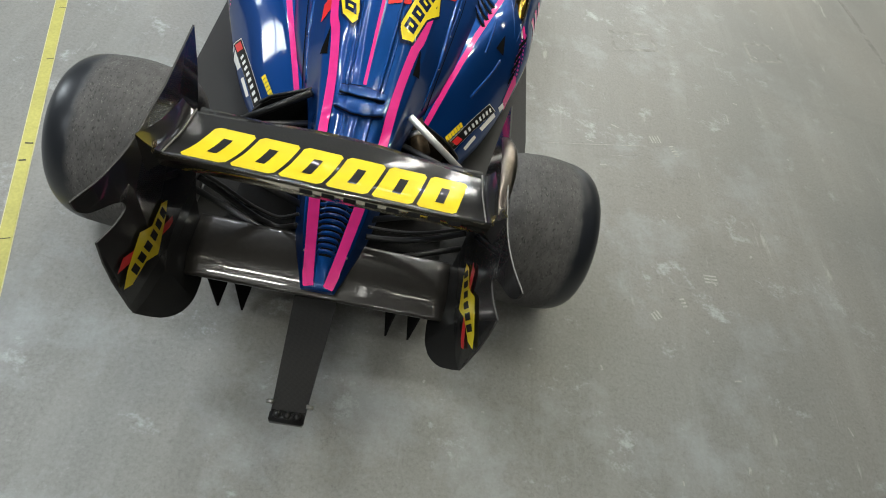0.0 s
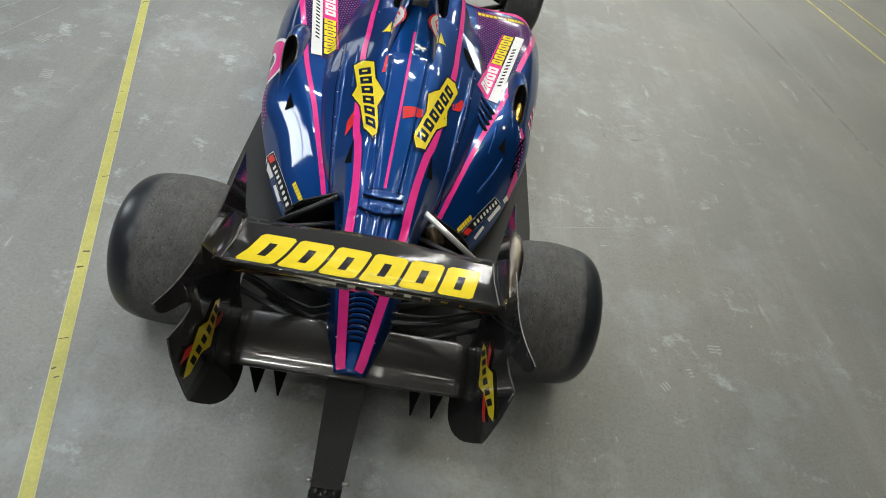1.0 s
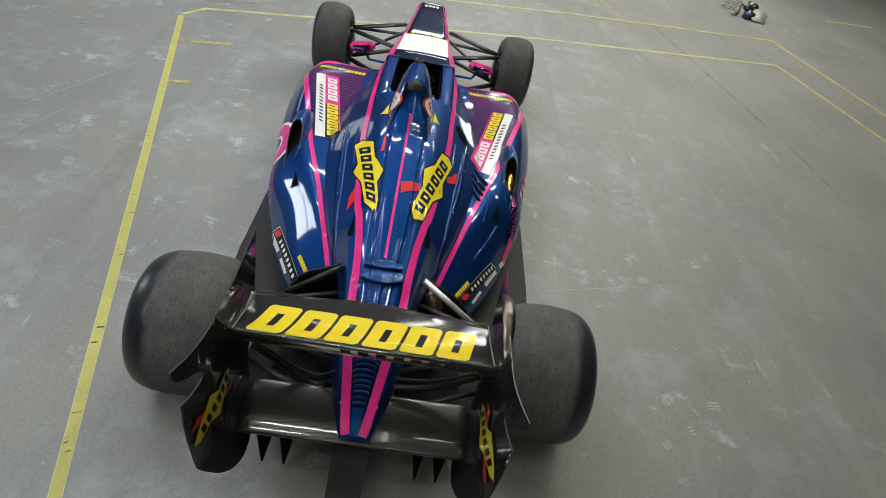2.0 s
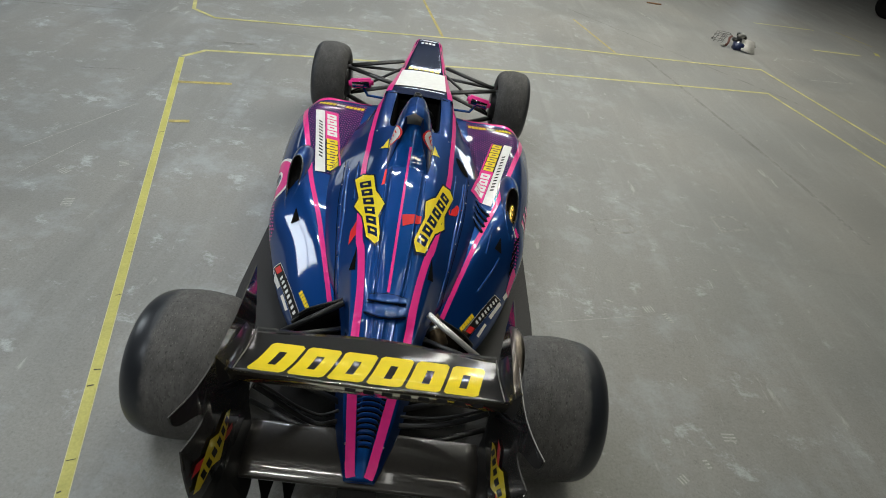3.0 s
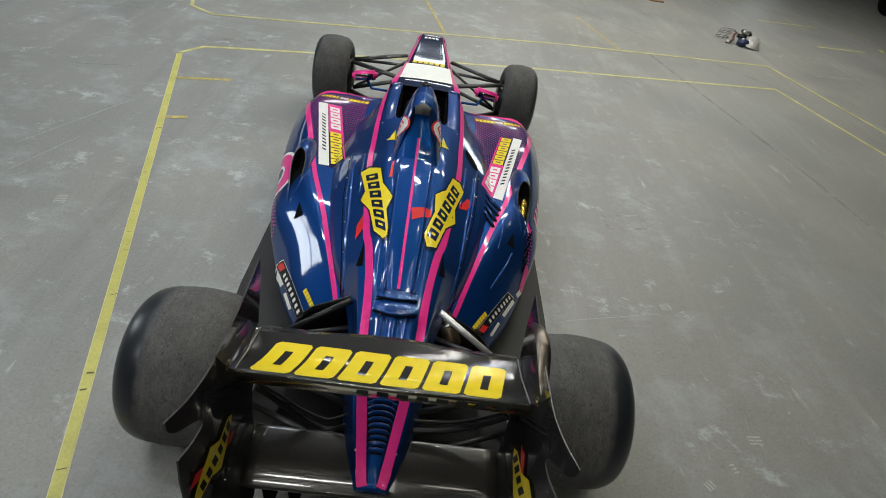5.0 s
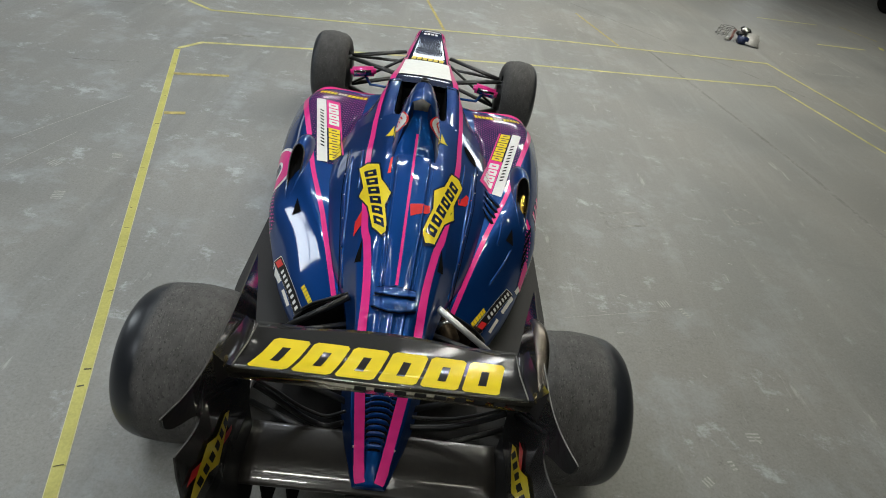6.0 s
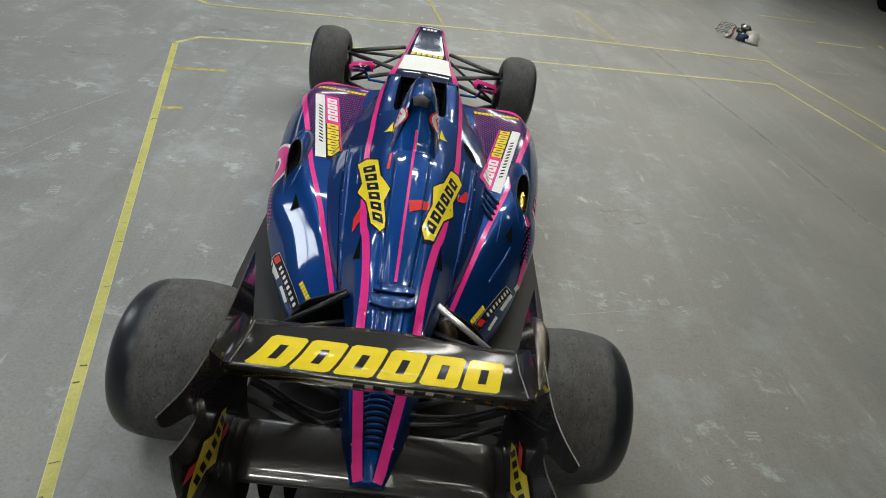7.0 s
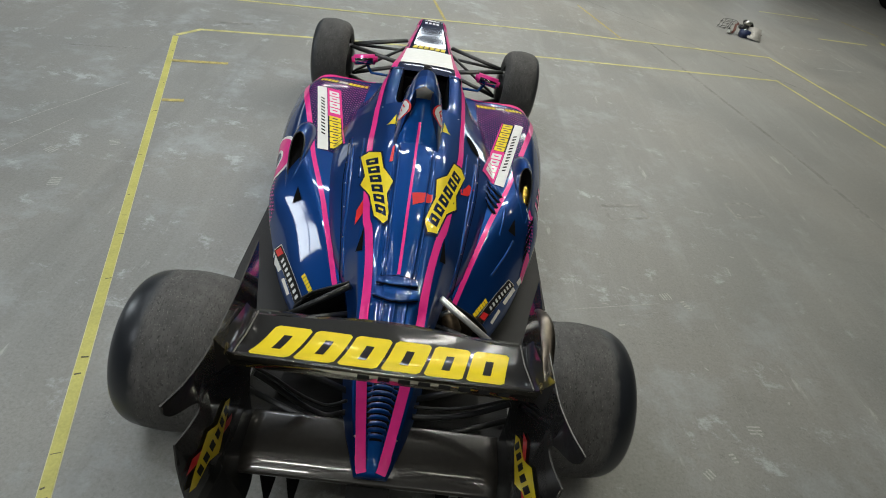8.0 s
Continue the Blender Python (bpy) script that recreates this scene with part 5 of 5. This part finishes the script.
sticker("dotted_film", [[(0.634, 1.085), (0.668, 1.135), (0.664, 1.0), (0.654, 0.90), (0.632, 0.80), (0.618, 0.80), (0.622, 0.95)]], DOTS_SIDE, pods[1], body_skin, 0.0015)
for path in ([(0.490, 1.044), (0.477, 0.945), (0.462, 0.862)], [(0.542, 0.893), (0.509, 0.813), (0.464, 0.721), (0.429, 0.650)]):
    crest = [body_skin.find(x, y)[0] for x, y, _ in spline([(x, y, 0.0) for x, y in path], 18)]
    part("scoop_crest", rod([(c[0], c[1], c[2] - 0.003) for c in crest], 0.007, 8), BLUE, pods[1], "raised crest beside the outlet")
sticker("pink_strip", band([(0.650, 0.925, 0.011), (0.633, 0.870, 0.011), (0.614, 0.800, 0.010)], 16), PINK, pods[1], body_skin, 0.003)
sticker("number_bar", band([(0.632, 1.135, 0.011), (0.652, 1.085, 0.011)], 8), PINK, pods[1], body_skin, 0.003)
sticker("number_edge", band([(0.618, 1.125, 0.005), (0.638, 1.072, 0.005)], 8), WHITE, pods[1], body_skin, 0.003)

# rear ends of the pods
for sgn, pod in ((-1, pods[0]), (1, pods[1])):
    ends = [Vector((sgn * x, y, z)) for x, y, z in pod_grid([0.425])[0]]
    part("outlet_lip", rod(ends[2:20], 0.007, 6), BLACK, pod, "black edge of the rear outlet")
    # flat near-black sheet: the outlet's inner shade put into colour
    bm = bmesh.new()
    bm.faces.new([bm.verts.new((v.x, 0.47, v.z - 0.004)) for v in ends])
    part("outlet_shade", bm, DARK, pod, "flat black sheet standing for shade in the rear outlet")

# ---- rear mechanics ----
bm = plate([(-0.175, 0.465), (-0.345, 0.365), (-0.385, 0.325), (-0.43, 0.12), (-0.18, 0.12)], 0.012, "y", 0.002)
duct_panel = part("duct_panel", moved(bm, Matrix.Translation((0, 0.385, 0))), DARK, car, "black panel across the rear outlet", smooth=False)
part("duct_lip", rod([(-0.172, 0.392, 0.470), (-0.345, 0.392, 0.371), (-0.390, 0.392, 0.326)], 0.006, 8), BLACK, duct_panel)
RUST = material("browned_metal", (0.11, 0.08, 0.05), 0.42, metal=0.8, grain=0.35, grain_scale=45)
part("exhaust_pipe", rod([(0.205, 0.50, 0.37), (0.225, 0.40, 0.365), (0.262, 0.30, 0.345)], 0.036, 16), RUST, car, "heat-browned exhaust pipe")
part("exhaust_clamp", rod([(0.231, 0.38, 0.362), (0.237, 0.362, 0.358)], 0.040, 16), METAL, car)
part("heat_shield", moved(box((0.20, 0.006, 0.12), (0, 0, 0), 0.003), pose(0.285, 0.425, 0.285, -12, 20, 0)), RUST, car, "browned metal heat shield")
bm = grid_mesh([[(w * math.cos(q), y, zc + h * math.sin(q)) for q in np.linspace(0, 2 * math.pi, 17)[:-1]] for y, w, h, zc in ((0.48, 0.17, 0.16, 0.27), (0.2, 0.14, 0.14, 0.26), (-0.1, 0.11, 0.12, 0.27), (-0.34, 0.08, 0.06, 0.31))], close=True, caps=True)
part("gearbox", bm, BLACK, car, "black gearbox casing")
for sgn in (-1, 1):
    mat = HEATWRAP if sgn > 0 else BLACK
    part("pushrod", rod([(sgn * 0.185, 0.345, 0.482), (sgn * 0.50, 0.27, 0.275)], 0.014, 10), mat, car, "silver wrapped suspension rod" if sgn > 0 else "black suspension rod")
    for y0, z0, y1, z1 in ((0.30, 0.40, 0.12, 0.40), (-0.12, 0.42, 0.07, 0.42), (0.32, 0.17, 0.12, 0.18), (-0.15, 0.18, 0.06, 0.17)):
        part("wishbone", rod([(sgn * 0.10, y0, z0), (sgn * 0.60, y1, z1)], 0.013, 8, 0.6), BLACK, car)
    part("driveshaft", rod([(sgn * 0.10, 0.09, 0.29), (sgn * 0.60, 0.09, 0.30)], 0.026, 12), BLACK, car)
    bm = lathe([(-0.06, 0.0), (-0.06, 0.13), (0.05, 0.15), (0.06, 0.10), (0.06, 0.0)], 28)
    moved(bm, Matrix.Translation((sgn * 0.61, 0.09, 0.30)))
    part("brake_drum", bm, BLACK, car, "black brake duct drum")
    sag = ((0.405, 0.561), (0.346, 0.509), (0.285, 0.446), (0.227, 0.400), (0.172, 0.378), (0.112, 0.410)) if sgn < 0 else ((0.417, 0.565), (0.334, 0.503), (0.253, 0.459), (0.180, 0.438), (0.112, 0.428))
    for lift, back, r in ((0.0, 0.0, 0.010), (0.012, 0.012, 0.006)):
        line = spline([(x, z + lift * (1 + 0.6 * k)) for k, (x, z) in enumerate(sag)], 24)
        part("hose", rod([(sgn * x, -0.19 + back, z) for x, z in line], r, 8), BLACK, car, "glossy black hose")

# wing fittings
for sgn in (-1, 1):
    fillet = []
    for t in np.linspace(0, 1, 13):
        fy = -0.130 - 0.216 * t
        fz = 0.772 + 0.014 * t + 0.054 * t * t
        top = 0.035 + 0.055 * t
        fillet.append([(sgn * (0.402 + 0.031 * a), fy - 0.035 * t * a * a, fz + 0.003 + top * a ** 2.2) for a in np.linspace(0, 1, 7)])
    part("corner_fillet", grid_mesh(fillet), CARBON, flap, "glossy carbon fillet between flap and endplate")
    back = [(x, y - 0.001, z) for x, y, z in fillet[-1]]
    part("fillet_back", grid_mesh([back, [(x, y - 0.002, 0.802) for x, y, z in back]]), CARBON_RAW, flap)
    part("wing_joint", rod([(sgn * 0.402, -0.128, 0.776), (sgn * 0.402, -0.22, 0.795), (sgn * 0.402, -0.345, 0.846)], 0.0025, 6), BARE_EDGE, car, "thin bare edge where the flap meets its endplate")
    if sgn > 0:
        part("plate_edge", rod([(sgn * plate_x(y, z), y, z + 0.001) for y, z in spline(EP[1:5], 14)], 0.0016, 6), BARE_EDGE, plates[0 if sgn < 0 else 1])
    if sgn > 0:
        # added lens-shaped roll imitates lamp reflections on the glossy inner plate
        lip = []
        for t in np.linspace(0, 1, 17):
            wd = 0.003 + 0.019 * math.sin(math.pi * t) ** 0.8
            cy, cz, cx = -0.055 - 0.295 * t, 0.865 + 0.065 * math.sin(math.pi * min(1.0, t * 1.1)) ** 0.8 + 0.012 * t, 0.432
            lip.append([(sgn * (cx + wd * math.cos(q)), cy + 0.5 * wd * math.sin(q), cz + 0.55 * wd * math.sin(q)) for q in np.linspace(0, 2 * math.pi, 17)[:-1]])
        part("plate_reflection", grid_mesh(lip, close=True, caps=True), SMOKE, plates[1], "shiny lens shape standing for lamp reflections on the endplate")
    part("bracket", box((0.012, 0.03, 0.02), (sgn * 0.422, -0.345, 0.855), 0.003), BRONZE, car, "small bronze wing bracket")
    if sgn < 0:
        f2 = lambda u, v: (-0.473 - 0.013 * u - 0.123 * v, 0.617 + 0.080 * u - 0.020 * v)
    else:
        f2 = lambda u, v: (-0.452 - 0.025 * u - 0.144 * v, 0.592 + 0.088 * u + 0.027 * v)

    def on_plate(name, outlines, mat, lift, sgn=sgn):
        bm = bmesh.new()
        for o in outlines:
            bm.faces.new([bm.verts.new((0, y, z)) for y, z in o])
        cut_fine(bm, 0.025, (1, 2))
        for v in bm.verts:
            v.co.x = sgn * (plate_x(v.co.y, v.co.z) - 0.0062 - lift)
        return part(name, bm, mat, plates[0 if sgn < 0 else 1], smooth=False)

    k = -sgn
    on_plate("red_arrow", [[f2(1.05, 0.62 * k), f2(0.85, 0.92 * k), f2(0.0, 0.12 * k), f2(-1.10, -0.72 * k), f2(-1.20, -0.92 * k), f2(-0.95, -0.98 * k), f2(0.0, -0.12 * k)]], RED, 0.0015)
    on_plate("diamond", [[f2(0, 1.05), f2(-0.36, 0.85), f2(-0.42, 0.30), f2(-0.95, -0.02 * k), f2(-0.40, -0.75), f2(0, -1.05), f2(0.36, -0.85), f2(0.42, -0.30), f2(0.95, 0.02 * k), f2(0.40, 0.75)]], YELLOW, 0.0025)
    for i in range(6):
        v = 0.66 - 0.265 * i
        on_plate("banner_bar", [[f2(-0.27, v), f2(0.27, v + 0.02), f2(0.27, v - 0.15), f2(-0.27, v - 0.17)]], BLACK_INK, 0.0035)

# ---- front corner: mirrors and suspension ----
for sgn in (-1, 1):
    mirror = new("mirror")
    mirror.parent = car
    tagged(mirror, "pink wing mirror on a blue stalk")
    body = box((0.17, 0.055, 0.062), (0, 0, 0), 0.016)
    moved(body, Matrix.Translation((sgn * 0.415, 2.33, 0.655)) @ pose(0, 0, 0, 0, sgn * 8, -sgn * 6))
    part("mirror_shell", body, PINK, mirror)
    glass = box((0.115, 0.006, 0.038), (0, 0, 0), 0.0005)
    moved(glass, Matrix.Translation((sgn * 0.415, 2.300, 0.655)) @ pose(0, 0, 0, 0, sgn * 8, -sgn * 6))
    part("mirror_face", glass, MIRROR, mirror, "mirror glass")
    part("stalk", rod([(sgn * 0.40, 2.33, 0.63), (sgn * 0.36, 2.30, 0.585), (sgn * 0.22, 2.26, 0.60)], 0.014, 8, 0.5), BLUE, mirror, "blue mirror stalk")
    for p0, p1, r in (((0.19, 3.40, 0.47), (0.61, 3.22, 0.43), 0.014), ((0.19, 2.78, 0.50), (0.61, 3.16, 0.43), 0.014), ((0.17, 3.40, 0.26), (0.61, 3.22, 0.19), 0.014), ((0.19, 2.62, 0.28), (0.61, 3.14, 0.19), 0.014), ((0.16, 3.10, 0.53), (0.58, 3.20, 0.22), 0.012), ((0.18, 3.30, 0.42), (0.61, 3.30, 0.40), 0.011)):
        part("wishbone", rod([(sgn * p0[0], *p0[1:]), (sgn * p1[0], *p1[1:])], r * 2.15, 10, 0.42), BLACK, car)
    bm = lathe([(-0.05, 0.0), (-0.05, 0.11), (0.03, 0.14), (0.05, 0.08), (0.05, 0.0)], 24)
    moved(bm, Matrix.Translation((sgn * 0.65, 3.19, 0.30)))
    part("brake_drum", bm, BLACK, car, "black brake duct drum")

# ---- things lying on the floor beyond the car ----
cart = tagged(new("dismantled_kart"), "small dismantled machine with metal plate, motor and wires on concrete", "machine part")
cart.location = (4.95, 7.75, 0)
cart.scale = (0.84, 0.84, 0.84)
part("plate", moved(box((0.25, 0.36, 0.014), (0, 0, 0), 0.003), Matrix.Translation((0.10, -0.02, 0.10)) @ pose(0, 0, 0, 24, 6, -14)), material("dull_plate", (0.42, 0.41, 0.38), 0.5, metal=0.2, grain=0.2), cart, "bare grey metal plate")
part("motor", box((0.17, 0.14, 0.12), (-0.09, -0.03, 0.07), 0.008), material("blue_enamel", (0.012, 0.022, 0.07), 0.4, grain=0.3), cart, "blue motor block")
part("motor_cover", box((0.15, 0.12, 0.07), (-0.10, 0.09, 0.15), 0.010), BLACK, cart)
part("pipe", rod([(-0.30, 0.02, 0.03), (-0.26, 0.05, 0.08), (-0.22, 0.16, 0.15), (-0.16, 0.22, 0.17)], 0.022, 10), material("red_rubber", (0.10, 0.03, 0.02), 0.5, grain=0.3), cart, "dull red pipe")
bm = bmesh.new()
bmesh.ops.create_uvsphere(bm, u_segments=18, v_segments=10, radius=0.055)
part("cap", moved(bm, Matrix.Translation((-0.03, 0.13, 0.22)) @ Matrix.Diagonal((1.4, 0.9, 0.8, 1))), METAL, cart, "shiny rounded cap")
part("seat_pad", moved(box((0.20, 0.14, 0.07), (0, 0, 0), 0.02), Matrix.Translation((0.02, 0.20, 0.20)) @ pose(0, 0, 0, 10, 12, -10)), BLACK, cart, "black pad")
part("strut", rod([(-0.12, -0.02, 0.12), (-0.02, 0.10, 0.14), (0.05, 0.16, 0.15)], 0.016, 8), WHITE, cart)
part("bracket", moved(box((0.09, 0.07, 0.04), (0, 0, 0), 0.01), Matrix.Translation((0.25, 0.26, 0.10)) @ pose(0, 0, 0, 0, 30, -20)), WHITE, cart)
part("arm", moved(box((0.12, 0.025, 0.015), (0, 0, 0), 0.004), Matrix.Translation((0.34, 0.24, 0.05)) @ pose(0, 0, 0, 0, 5, -12)), METAL, cart)
part("valve", box((0.09, 0.07, 0.06), (-0.33, 0.06, 0.03), 0.015), METAL, cart)
WIRE = material("dull_wire", (0.10, 0.10, 0.095), 0.5, metal=0.5, grain=0.2)
for k, (dx, dz) in enumerate(((0.0, 0.03), (0.03, 0.11), (0.10, 0.16))):
    loop = [(-0.30 + dx + 0.12 * math.copysign(abs(math.cos(q)) ** 0.5, math.cos(q)), 0.42 + 0.3 * dx + 0.08 * math.copysign(abs(math.sin(q)) ** 0.5, math.sin(q)), dz) for q in np.linspace(0, 2 * math.pi, 29)]
    part("wire", rod(loop, 0.0045, 6), WIRE, cart, "bent dark wire frame")
for px, py in ((-0.40, 0.36), (-0.24, 0.34), (-0.20, 0.48), (-0.39, 0.49), (-0.32, 0.34)):
    part("wire", rod([(px, py, 0.0), (px + 0.06, py + 0.02, 0.17)], 0.0045, 6), WIRE, cart)

spare = tagged(new("loose_wheel"), "dark road wheel standing in the shaded far end", "wheel")
spare.location = (10.95, 13.2, 0.32)
spare.rotation_euler = (0, 0, radians(35))
bm = lathe([tuple(p) for p in tyre_profile(0.22, 0.32, 0.20)], 48)
bmesh.ops.remove_doubles(bm, verts=bm.verts, dist=0.0002)
part("tyre", bm, DARK, spare)
part("rim", lathe([(-0.09, 0.205), (-0.06, 0.18), (-0.02, 0.16), (-0.03, 0.06), (-0.05, 0.04), (-0.05, 0.0)], 32), DARK, spare, "dark rim")
scrap = tagged(new("wood_scrap"), "short brown strip of wood lying on concrete", "scrap")
scrap.location = (4.15, 10.05, 0)
part("strip", moved(box((0.30, 0.04, 0.02), (0, 0, 0.012), 0.003), pose(0, 0, 0, 0, 0, 8)), material("brown_wood", (0.22, 0.11, 0.05), 0.7, grain=0.3), scrap)
